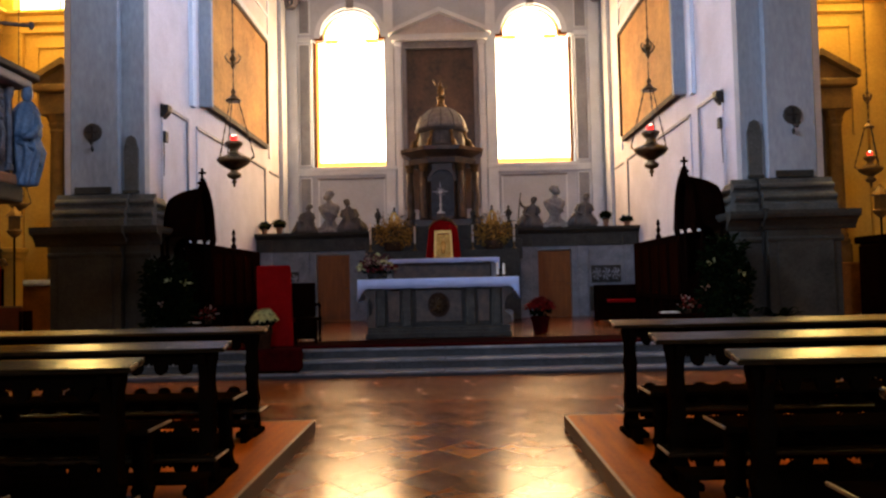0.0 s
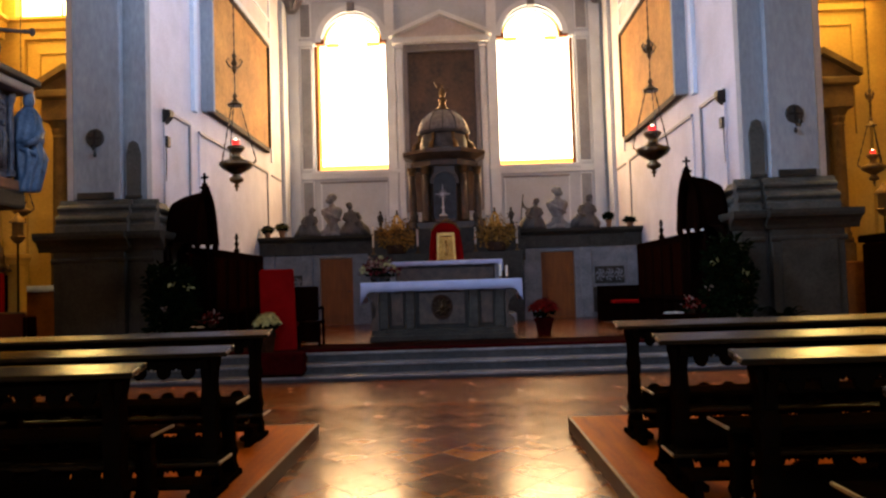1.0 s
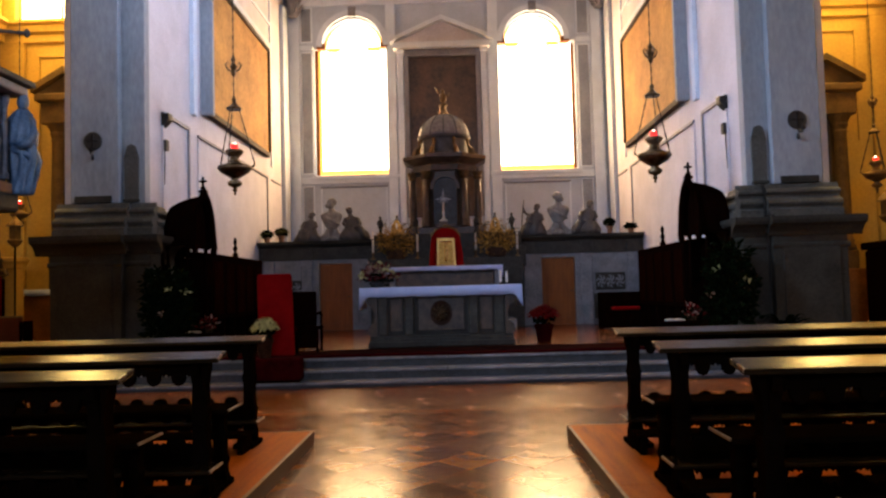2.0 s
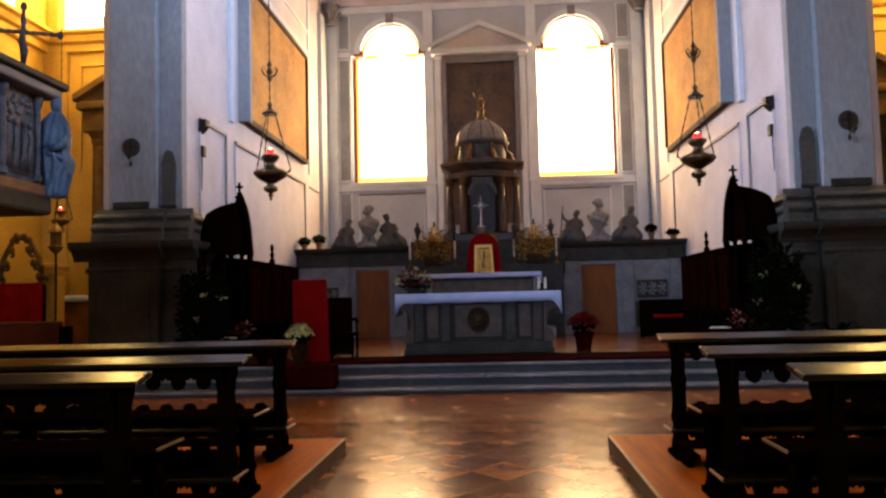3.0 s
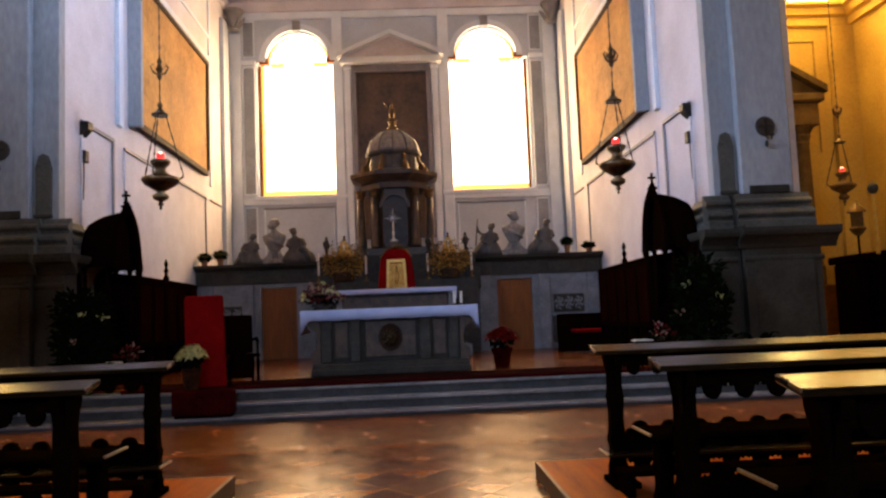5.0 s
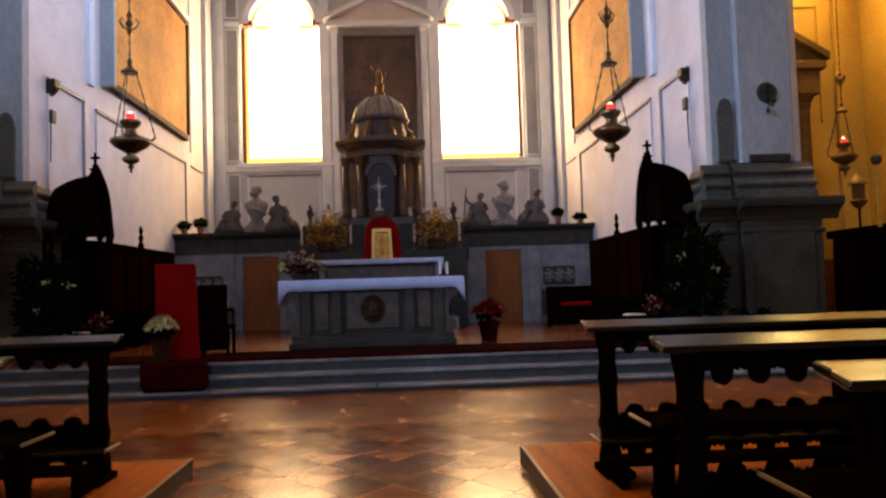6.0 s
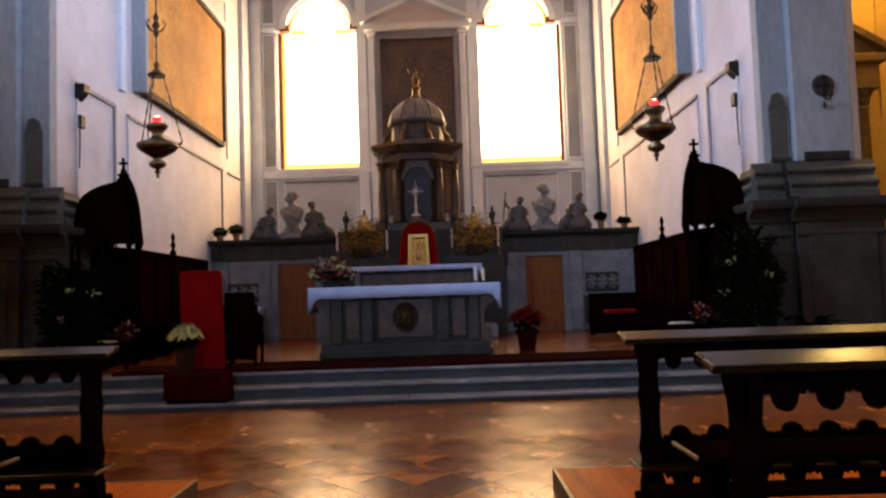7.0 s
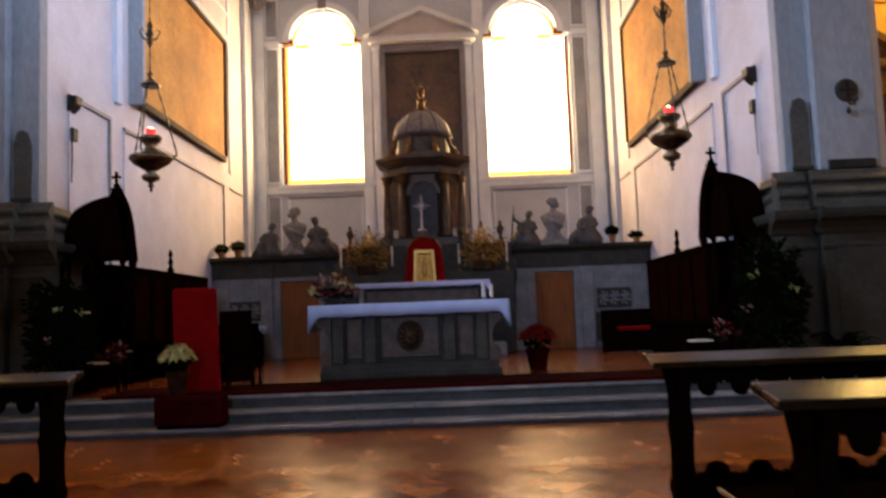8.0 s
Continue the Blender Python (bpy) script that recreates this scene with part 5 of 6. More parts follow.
def potted(x, y, z, h, r, bract, label, seed, spread=1.0, group="potted flowers", wrap=TERRACOTTA):
    t = thing("potted_plant", pose(x, y, z), label, "potted plant", group)
    part("pot", lathe(bm_new(), pot_profile(h, r), 16), wrap, t)
    bm = bm_new()
    for k in range(7):
        a = math.tau * k / 7
        tube(bm, [(0, 0, h * 0.9), (0.5 * r * math.cos(a), 0.5 * r * math.sin(a), h * 1.4), (spread * r * math.cos(a), spread * r * math.sin(a), h * 1.9)], 0.008, 4)
    tagged(part("stem_bundle", bm, LEAF, t), kind="stuff")
    tagged(part("foliage", leaves(bm_new(), 220, (0, 0, h * 1.45), (r * 1.2 * spread, r * 1.2 * spread, h * 0.42), 0.1, seed), LEAF, t, "green leaves"), kind="stuff")
    rnd = random.Random(seed + 1)
    for k in range(24):
        # one star of pointed bracts at the end of each stem
        q, a = math.sqrt((k + 0.5) / 24), 2.4 * k
        at = Vector((1.5 * spread * r * q * math.cos(a), 1.5 * spread * r * q * math.sin(a), h * (2.1 - 0.5 * q * q + rnd.uniform(-0.06, 0.06))))
        bm = bm_new()
        for ring, n, ln in ((0, 7, 0.14), (1, 6, 0.1)):
            for e in range(n):
                f = math.tau * (e + 0.5 * ring) / n + k
                el = ln * rnd.uniform(0.8, 1.2) * (h / 0.34)
                u = Vector((math.cos(f), math.sin(f), -0.45 + 0.5 * ring + rnd.uniform(-0.3, 0.2)))
                w = Vector((-math.sin(f), math.cos(f), 0))
                va, vb = bm.verts.new(at), bm.verts.new(at + u * el + Vector((0, 0, -0.15 * el)))
                vl, vr = bm.verts.new(at + u * el * 0.5 + w * el * 0.27), bm.verts.new(at + u * el * 0.5 - w * el * 0.27)
                vm = bm.verts.new(at + u * el * 0.5 + Vector((0, 0, -0.06 * el)))
                for tri in ((va, vm, vl), (vl, vm, vb), (va, vr, vm), (vr, vb, vm)):
                    bm.faces.new(tri)
        part("flower_head", bm, bract, t)
    return t


stand = thing("flower_stand", pose(-2.94, 14.08, 0.1), "low box draped in dark red cloth on the steps", "stand")
part("drape", box(bm_new(), -0.46, 0.46, -0.15, 0.16, 0.04, 0.42, 0.04), DARKRED, stand)
part("box", box(bm_new(), -0.42, 0.42, -0.12, 0.13, 0.0, 0.3, 0.01), STALL, stand)
for k in range(11):
    x = -0.42 + k * 0.084
    part("fold", tube(bm_new(), [(x, -0.15, 0.05), (x + 0.01, -0.155, 0.2), (x, -0.14, 0.38)], (0.024, 0.02, 0.01), 6), DARKRED, stand)
potted(-3.12, 14.08, 0.52, 0.33, 0.14, BRACT_PALE, "cream poinsettia in a dark wrapped pot on the draped box", 11, 0.8, wrap=WRAP)
potted(1.97, 17.0, 0.49, 0.36, 0.19, BRACT_RED, "red poinsettia in a dark red pot on the choir floor", 21, 0.95, wrap=DARKRED)
potted(-5.55, 24.55, 3.185, 0.16, 0.1, HERB, "small yellow-green plant on the screen shelf", 31, 1.2)
potted(-5.1, 24.55, 3.185, 0.2, 0.1, HERB, "small yellow-green plant on the screen shelf", 33, 1.2)
potted(4.82, 24.55, 3.185, 0.22, 0.09, LEAF, "small green plant on the screen shelf", 35, 1.1)
potted(5.45, 24.55, 3.185, 0.14, 0.1, LEAF, "small green plant on the screen shelf", 37, 1.2)


def low_fern(x, y, z, seed):
    """A low pot of long arching dark leaves."""
    t = thing("potted_fern", pose(x, y, z), "low dark green plant in a pot beside the pier", "potted plant", "pier plants")
    part("pot", lathe(bm_new(), pot_profile(0.26, 0.15), 16), PLINTH, t)
    rnd = random.Random(seed)
    for k in range(26):
        a, ln, up = 2.4 * k, rnd.uniform(0.28, 0.44), rnd.uniform(0.14, 0.34)
        u, w = Vector((math.cos(a), math.sin(a), 0)), Vector((-math.sin(a), math.cos(a), 0))
        bm, prev = bm_new(), None
        for i in range(6):
            q = i / 5
            c = u * (0.05 + ln * q) + Vector((0, 0, 0.25 + up * math.sin(2.2 * q)))
            wd = 0.034 * math.sin(math.pi * (0.12 + 0.86 * q))
            row = [bm.verts.new(c + w * wd), bm.verts.new(c - Vector((0, 0, 0.008))), bm.verts.new(c - w * wd)]
            if prev:
                bm.faces.new((prev[0], prev[1], row[1], row[0])), bm.faces.new((prev[1], prev[2], row[2], row[1]))
            prev = row
        part("frond", bm, LEAF, t)
    return t


low_fern(6.06, 14.8, 0.45, 3)


def shrub(x, y, z, h, r, seed, label, blossoms):
    t = thing("leafy_shrub", pose(x, y, z), label, "plant", "choir shrubs")
    part("pot", lathe(bm_new(), pot_profile(0.34, 0.2), 16), PLINTH, t)
    bm = bm_new()
    tube(bm, [(0, 0, 0.3), (0.02, 0.01, h * 0.45), (0, 0, h * 0.92)], (0.035, 0.028, 0.01), 7)
    rnd = random.Random(seed)
    for k in range(16):
        z0 = 0.4 + (h - 0.6) * k / 16
        a = k * 2.4
        q = r * (0.55 + 0.45 * math.sin(math.pi * min(z0 / h, 1)))
        tube(bm, [(0, 0, z0), (0.5 * q * math.cos(a), 0.5 * q * math.sin(a), z0 + 0.1), (q * math.cos(a), q * math.sin(a), z0 + rnd.uniform(0.05, 0.25))], (0.014, 0.01, 0.004), 5)
    part("trunk", bm, STALL, t)
    bm = bm_new()
    for k in range(9):
        z0 = 0.5 + (h - 0.75) * k / 8
        q = r * (0.5 + 0.55 * math.sin(math.pi * min(z0 / h * 0.92, 1)))
        leaves(bm, 260, (rnd.uniform(-0.06, 0.06), rnd.uniform(-0.06, 0.06), z0), (q, q, 0.22), 0.12, seed + k)
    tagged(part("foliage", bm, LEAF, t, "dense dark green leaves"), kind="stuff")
    for k in range(blossoms):
        a, z0 = rnd.uniform(3.3, 6.1), rnd.uniform(0.7, h - 0.4)
        q = r * (0.5 + 0.55 * math.sin(math.pi * min(z0 / h * 0.92, 1)))
        part("blossom", leaves(bm_new(), 10, (q * math.cos(a), q * math.sin(a), z0), (0.05, 0.05, 0.03), 0.06, seed + 50 + k), PINKFLOWER if k % 4 == 0 else BRACT_PALE, t, "pale blossom")
    return t


shrub(5.13, 14.86, 0.45, 1.9, 0.42, 41, "tall dark green shrub with white blossoms beside the stall", 3)
shrub(-5.08, 14.86, 0.45, 1.75, 0.43, 47, "dark green shrub with white blossoms beside the stall", 3)


def low_flowers(x, y, z, w, m, seed, label, leafy=LEAF, hgt=0.28, m2=None, n=260):
    t = thing("flower_arrangement", pose(x, y, z), label, "flowers", "flower arrangements")
    part("basket", lathe(bm_new(), ((w * 0.4, 0), (w * 0.45, 0.03), (w * 0.5, hgt * 0.4), (w * 0.46, hgt * 0.42)), 14), FRAMEWOOD, t)
    tagged(part("greenery", leaves(bm_new(), n, (0, 0, hgt * 0.75), (w, w * 0.6, hgt * 0.6), 0.1, seed), leafy, t), kind="stuff")
    tagged(part("bloom", leaves(bm_new(), n, (0, 0, hgt * 1.05), (w * 1.05, w * 0.65, hgt * 0.6), 0.07, seed + 1), m, t), kind="stuff")
    if m2:
        tagged(part("bloom", leaves(bm_new(), n // 3, (0, 0, hgt * 1.15), (w * 1.1, w * 0.7, hgt * 0.7), 0.07, seed + 2), m2, t), kind="stuff")
    return t


def loose_bouquet(x, y, z, w, h, seed, label):
    """A wide loose bouquet: thin stems that fan out of a low bowl, each with a small bloom."""
    t = thing("flower_arrangement", pose(x, y, z), label, "flowers", "flower arrangements")
    part("bowl", lathe(bm_new(), ((0.08, 0), (0.1, 0.02), (0.17, 0.08), (0.18, 0.11), (0.15, 0.11)), 14), BRONZE, t)
    rnd, stems = random.Random(seed), bm_new()
    tips = []
    for k in range(58):
        a, q = 2.4 * k, math.sqrt((k + 0.5) / 58)
        tip = Vector((w * q * math.cos(a), 0.6 * w * q * math.sin(a), h * (1.0 - 0.55 * q * q) * rnd.uniform(0.7, 1.1)))
        tube(stems, [(0.06 * math.cos(a), 0.06 * math.sin(a), 0.08), (0.5 * tip.x, 0.5 * tip.y, 0.06 + 0.62 * tip.z), tip], 0.005, 4)
        tips.append(tip)
    tagged(part("stem_bundle", stems, LEAF, t), kind="stuff")
    tagged(part("greenery", leaves(bm_new(), 130, (0, 0, 0.4 * h), (0.6 * w, 0.4 * w, 0.36 * h), 0.1, seed), LEAF, t, "dark green leaves"), kind="stuff")
    for c, m in enumerate((PINKFLOWER, DARKBLOOM, BRACT_PALE, DARKBLOOM)):
        bm = bm_new()
        for k in range(c, len(tips), 4):
            leaves(bm, 9, tips[k], (0.035, 0.035, 0.03), 0.075, seed + 7 + k)
        tagged(part("bloom", bm, m, t), kind="stuff")
    return t


loose_bouquet(-1.4, 16.7, 1.69, 0.42, 0.5, 61, "loose bouquet of pink, white and dark red flowers on the altar")


def low_table(x, y):
    """A small dark table with an open book and a bowl of flowers on it."""
    t = thing("low_table", pose(x, y, 0.49), "small low dark wooden table on the choir floor", "table", "low tables")
    part("top", box(bm_new(), -0.34, 0.34, -0.2, 0.2, 0.38, 0.42, 0.01), STALL, t)
    for lx in (-0.3, 0.25):
        for ly in (-0.17, 0.12):
            part("leg", box(bm_new(), lx, lx + 0.05, ly, ly + 0.05, 0, 0.38, 0.008), STALL, t)
    part("apron", box(bm_new(), -0.29, 0.29, -0.165, -0.14, 0.28, 0.38, 0.006), STALL, t)
    return t


def open_book(x, y, z, turn):
    t = thing("open_book", pose(x, y, z, 0, 0, turn), "open white-paged book lying on the low table", "book", "open books")
    part("cover", box(bm_new(), -0.17, 0.17, -0.12, 0.12, 0, 0.008, 0.002), DARKRED, t)
    for sg in (-1, 1):
        part("page_block", prism(bm_new(), [(sg * u, v) for u, v in ((0.0, 0.008), (0.16, 0.008), (0.16, 0.02), (0.1, 0.035), (0.03, 0.034), (0.0, 0.022))], "y", -0.11, 0.11), PAGE, t)


for sg, tx, ty in ((-1, -4.72, 15.5), (1, 4.42, 15.55)):
    low_table(tx, ty)
    open_book(tx - 0.14, ty, 0.912, 6 * sg)
    low_flowers(tx + 0.2, ty, 0.912, 0.14, BRACT_RED, 65 + sg, "small bowl of dark red and white flowers on the low table", LEAF, 0.17, PINKFLOWER, 70)
for x, sd in ((-1.55, 71), (1.35, 77)):
    low_flowers(x, 23.48, 2.53, 0.58, DRYGOLD, sd, "broad arrangement of gold ochre flowers behind the high altar", DRYGOLD, 0.62, LEAF, 520)
for x in (-1.55, 1.35):
    rq = thing("reliquary", pose(x, 24.0, 3.28), "gilded pyramid-shaped reliquary with a dark finial", "reliquary", "reliquaries")
    part("base", box(bm_new(), -0.2, 0.2, -0.12, 0.12, 0, 0.1, 0.02), GOLD, rq)
    part("shrine", prism(bm_new(), ((-0.16, 0.1), (0.16, 0.1), (0.12, 0.3), (0.05, 0.42), (-0.05, 0.42), (-0.12, 0.3)), "y", -0.09, 0.09), GOLD, rq)
    part("window", box(bm_new(), -0.03, 0.03, -0.1, -0.085, 0.16, 0.34, 0.005), WAX, rq, "pale relic window")
    part("finial", lathe(bm_new(), ((0.05, 0.42), (0.06, 0.45), (0.02, 0.48), (0.04, 0.53), (0.01, 0.58)), 8), BRONZE, rq)
for x in (-2.05, -1.0, 0.8, 1.85):
    st = bm_new()
    lathe(st, ((0.09, 0), (0.09, 0.03), (0.04, 0.08), (0.05, 0.2), (0.02, 0.3)), 10)
    blob(st, (0, 0, 0.34), (0.09, 0.07, 0.14), 2, 0.3, x)
    blob(st, (0, 0, 0.52), (0.04, 0.045, 0.055), 2, 0.1, x)
    ob = solo("small_bust", st, BRONZE, "small dark bronze reliquary bust behind the high altar", "bust", group="small busts", smooth=True)
    ob.location = (x, 24.1, 3.28)


ct2 = thing("credence_table", pose(-4.7, 23.75, 0.49), "small dark credence table under a white cloth", "table")
part("top", box(bm_new(), -0.42, 0.42, -0.22, 0.22, 0.83, 0.87, 0.008), STALL, ct2)
part("body", box(bm_new(), -0.38, 0.38, -0.18, 0.2, 0.1, 0.83, 0.01), STALL, ct2)
for lx in (-0.36, 0.28):
    for ly in (-0.18, 0.1):
        part("foot", box(bm_new(), lx, lx + 0.08, ly, ly + 0.08, 0, 0.1, 0.008), STALL, ct2)
cc = cloth(0.86, 0.46, 0.07, 0.2, "credence_cloth", "white linen cloth on the credence table", LINEN, 3.1)
cc.location = (-4.7, 23.52, 1.366)


# ---- hanging lamps ----
def chain(bm, a, b, r=0.018, link=0.09):
    a, b = Vector(a), Vector(b)
    n = max(int((b - a).length / link), 2)
    pts = [a.lerp(b, k / n) for k in range(n + 1)]
    tube(bm, pts, [r * (1.0 if k % 2 else 0.45) for k in range(n + 1)], 5)


def sanctuary_lamp(x, y, z, top, label, size=1.0, metal=SILVER):
    t = thing("sanctuary_lamp", pose(x, y, z), label, "hanging lamp", "sanctuary lamps")
    prof = ((0.0, 0.0), (0.03, 0.02), (0.02, 0.06), (0.06, 0.1), (0.03, 0.14), (0.14, 0.19), (0.16, 0.25), (0.07, 0.31), (0.11, 0.34), (0.3, 0.44), (0.37, 0.51), (0.36, 0.56), (0.22, 0.6), (0.12, 0.66), (0.09, 0.72), (0.17, 0.8), (0.2, 0.85), (0.17, 0.88), (0.1, 0.9))
    part("bowl", lathe(bm_new(), [(r * 0.88 * size, v * size) for r, v in prof], 24), metal, t, "embossed silver bowl", smooth=True)
    for k in range(12):
        a = math.tau * k / 12
        part("lobe", blob(bm_new(), (0.23 * size * math.cos(a), 0.23 * size * math.sin(a), 0.49 * size), (0.06 * size, 0.06 * size, 0.055 * size), 1, 0.0), metal, t)
    part("red_glass", lathe(bm_new(), [(r * size, v * size) for r, v in ((0.05, 0.89), (0.064, 0.91), (0.07, 0.96), (0.066, 0.99))], 14), REDGLASS, t, "lit red glass cup")
    part("flame", blob(bm_new(), (0, 0, 0.995 * size), (0.034 * size, 0.034 * size, 0.02 * size), 2, 0.0), FLAME, t, "small bright flame")
    for k in range(3):
        a = math.tau * k / 3 + 0.5
        h = part("chain_scroll", tube(bm_new(), [(0.3 * size * math.cos(a), 0.3 * size * math.sin(a), 0.55 * size), (0.38 * size * math.cos(a), 0.38 * size * math.sin(a), 0.6 * size), (0.38 * size * math.cos(a), 0.38 * size * math.sin(a), 0.68 * size)], (0.025, 0.02, 0.012), 6), metal, t)
        bm = bm_new()
        chain(bm, (0.38 * size * math.cos(a), 0.38 * size * math.sin(a), 0.66 * size), (0.1 * size * math.cos(a), 0.1 * size * math.sin(a), 1.68 * size), 0.016)
        part("chain", bm, IRON, t)
    part("canopy", lathe(bm_new(), [(r * size, v * size) for r, v in ((0.14, 1.66), (0.15, 1.69), (0.08, 1.74), (0.03, 1.8), (0.05, 1.86), (0.015, 1.92))], 14), metal, t)
    bm = bm_new()
    chain(bm, (0, 0, 1.9 * size), (0, 0, top - z), 0.016)
    part("chain", bm, IRON, t)
    bm = bm_new()
    lathe(bm, [(r * size, v * size) for r, v in ((0.015, 2.3), (0.05, 2.36), (0.03, 2.42), (0.07, 2.5), (0.03, 2.58), (0.05, 2.64), (0.012, 2.72))], 10)
    for k in range(4):
        a = math.tau * k / 4 + 0.3
        tube(bm, [(q * size * math.cos(a), q * size * math.sin(a), v * size) for q, v in ((0.02, 2.4), (0.1, 2.44), (0.15, 2.54), (0.11, 2.6), (0.09, 2.54))], (0.018, 0.02, 0.018, 0.012, 0.008), 5)
    part("fleuron", bm, metal, t)
    return t


sanctuary_lamp(-4.0, 15.54, 3.52, 15.0, "embossed silver sanctuary lamp with a lit red glass on chains")
sanctuary_lamp(4.02, 15.54, 3.52, 15.0, "embossed silver sanctuary lamp with a lit red glass on chains")
sanctuary_lamp(9.35, 17.8, 3.44, 15.0, "small gilded sanctuary lamp with a lit red glass", 0.8, DULLGOLD)
sanctuary_lamp(-9.42, 17.8, 3.2, 15.0, "small gilded sanctuary lamp with a lit red glass", 0.62, DULLGOLD)

# chandelier over the choir
cd = thing("chandelier", pose(-0.28, 20.0, 9.32), "wide amber glass chandelier with hanging drops", "chandelier")
part("bowl", lathe(bm_new(), ((0.1, 0.1), (0.5, 0.16), (0.95, 0.34), (1.25, 0.58), (1.4, 0.62), (1.4, 0.7), (1.2, 0.72)), 40), CRYSTAL, cd, "amber glass bowl", smooth=True)
part("rim", lathe(bm_new(), ((1.42, 0.55), (1.56, 0.6), (1.6, 0.68), (1.56, 0.76), (1.42, 0.78)), 48), GOLD, cd, "gilded rim")
bm = bm_new()
for k in range(44):
    a = math.tau * k / 44
    for r, v, sz in ((1.54, 0.44, 0.07), (1.1, 0.26, 0.055), (0.6, 0.08, 0.05)):
        if r > 1.4 or k % 2 == 0:
            blob(bm, (r * math.cos(a), r * math.sin(a), v), (sz * 0.6, sz * 0.6, sz * 1.9), 1, 0.0)
tagged(part("crystal_fringe", bm, CRYSTAL, cd), kind="stuff")
for k in range(12):
    a = math.tau * k / 12
    part("bulb", blob(bm_new(), (1.3 * math.cos(a), 1.3 * math.sin(a), 0.95), (0.05, 0.05, 0.09), 2, 0.0), BULB, cd, "lit amber bulb")
    part("arm", tube(bm_new(), [(0.1 * math.cos(a), 0.1 * math.sin(a), 0.9), (0.7 * math.cos(a), 0.7 * math.sin(a), 0.75), (1.3 * math.cos(a), 1.3 * math.sin(a), 0.88)], 0.03, 6), GOLD, cd)
part("stem", lathe(bm_new(), ((0.12, 0.0), (0.16, 0.1), (0.08, 0.4), (0.14, 0.9), (0.06, 1.2), (0.1, 1.5), (0.03, 1.8)), 14), GOLD, cd, smooth=True)
bm = bm_new()
chain(bm, (0, 0, 1.75), (0, 0, 4.98), 0.03, 0.12)
part("chain", bm, GOLD, cd)

# ---- on the piers and choir walls ----
for s in (-1, 1):
    d = thing("consecration_disc", pose(s * 6.65, 15.35, 4.61), "dark bronze disc with a candle bracket on the pier", "wall ornament", "consecration discs")
    bm = lathe(bm_new(), ((0.0, 0), (0.17, 0.0), (0.18, 0.02), (0.15, 0.035), (0.13, 0.03), (0.0, 0.04)), 24)
    bmesh.ops.rotate(bm, verts=bm.verts, matrix=Matrix.Rotation(radians(90), 3, "X"))
    part("disc", bm, BRONZE, d)
    bm = bm_new()
    box(bm, -0.022, 0.022, -0.05, -0.03, -0.13, 0.13, 0.005), box(bm, -0.12, 0.12, -0.05, -0.03, -0.02, 0.022, 0.005)
    part("cross", bm, IRON, d)
    part("bracket", tube(bm_new(), [(0, -0.02, -0.17), (0, -0.1, -0.24), (0.03, -0.18, -0.26), (0.03, -0.2, -0.2)], 0.015, 6), IRON, d)
    part("candle_cup", lathe(bm_new(), ((0.02, -0.22), (0.045, -0.2), (0.04, -0.16)), 10, (0.03, -0.2, 0)), IRON, d)
    part("pendant", lathe(bm_new(), ((0.005, -0.38), (0.035, -0.33), (0.02, -0.26)), 8, (0, -0.04, 0)), BRONZE, d)
    if s > 0:
        # Dark tube drawn along the seam between the pier's two parts.
        dark_tube = thing("cable", pose(5.93, 15.1, 0.45), "dark line down the seam between the pier's parts", "cable")
        part("dark_tube", tube(bm_new(), [(0, 0.01, 0.02), (0, 0.01, 1.95), (0, -0.12, 2.1), (0, -0.27, 2.19), (0, -0.27, 2.34), (0, 0.1, 2.37), (0, 0.11, 2.52), (0.02, 0.22, 2.92), (0.03, 0.37, 3.02), (0.03, 0.38, 3.7)], 0.022, 6), IRON, dark_tube)
    tb = thing("stone_tablet", pose(s * 5.97, 15.5, 3.5), "narrow worn grey stone tablet on the pier", "tablet", "pier tablets")
    part("slab", prism(bm_new(), ((-0.13, 0), (0.13, 0), (0.14, 0.8), (0.08, 1.02), (0, 1.06), (-0.08, 1.02), (-0.14, 0.8)), "y", -0.05, 0), BASESTONE, tb)
    part("ledge", box(bm_new(), -0.15, 0.15, -0.09, 0, -0.06, 0.0, 0.01), PLINTH, tb)
    sp = thing("loudspeaker", pose(s * 5.77, 16.6, 5.12), "small black wedge loudspeaker on the choir wall", "loudspeaker", "wall loudspeakers")
    part("cabinet", prism(bm_new(), [(-s * x, z) for x, z in ((0, 0.26), (0.16, 0.26), (0.13, 0.1), (0.03, 0), (0, 0))], "y", -0.12, 0.12), IRON, sp)
    part("grille", box(bm_new(), *sorted((-s * 0.1, -s * 0.16)), -0.1, 0.1, 0.12, 0.24, 0.005), BRONZE, sp)
    cb = thing("junction_box", pose(s * 5.77, 16.6, 4.62), "small grey junction box with a cable on the choir wall", "electrical box", "junction boxes")
    part("case", box(bm_new(), *sorted((0, -s * 0.1)), -0.08, 0.08, 0, 0.22, 0.01), BRONZE, cb)
    part("cable", tube(bm_new(), [(-s * 0.03, 0, 0), (-s * 0.03, 0.01, -0.2), (-s * 0.02, 0, -0.7)], 0.012, 5), IRON, cb)

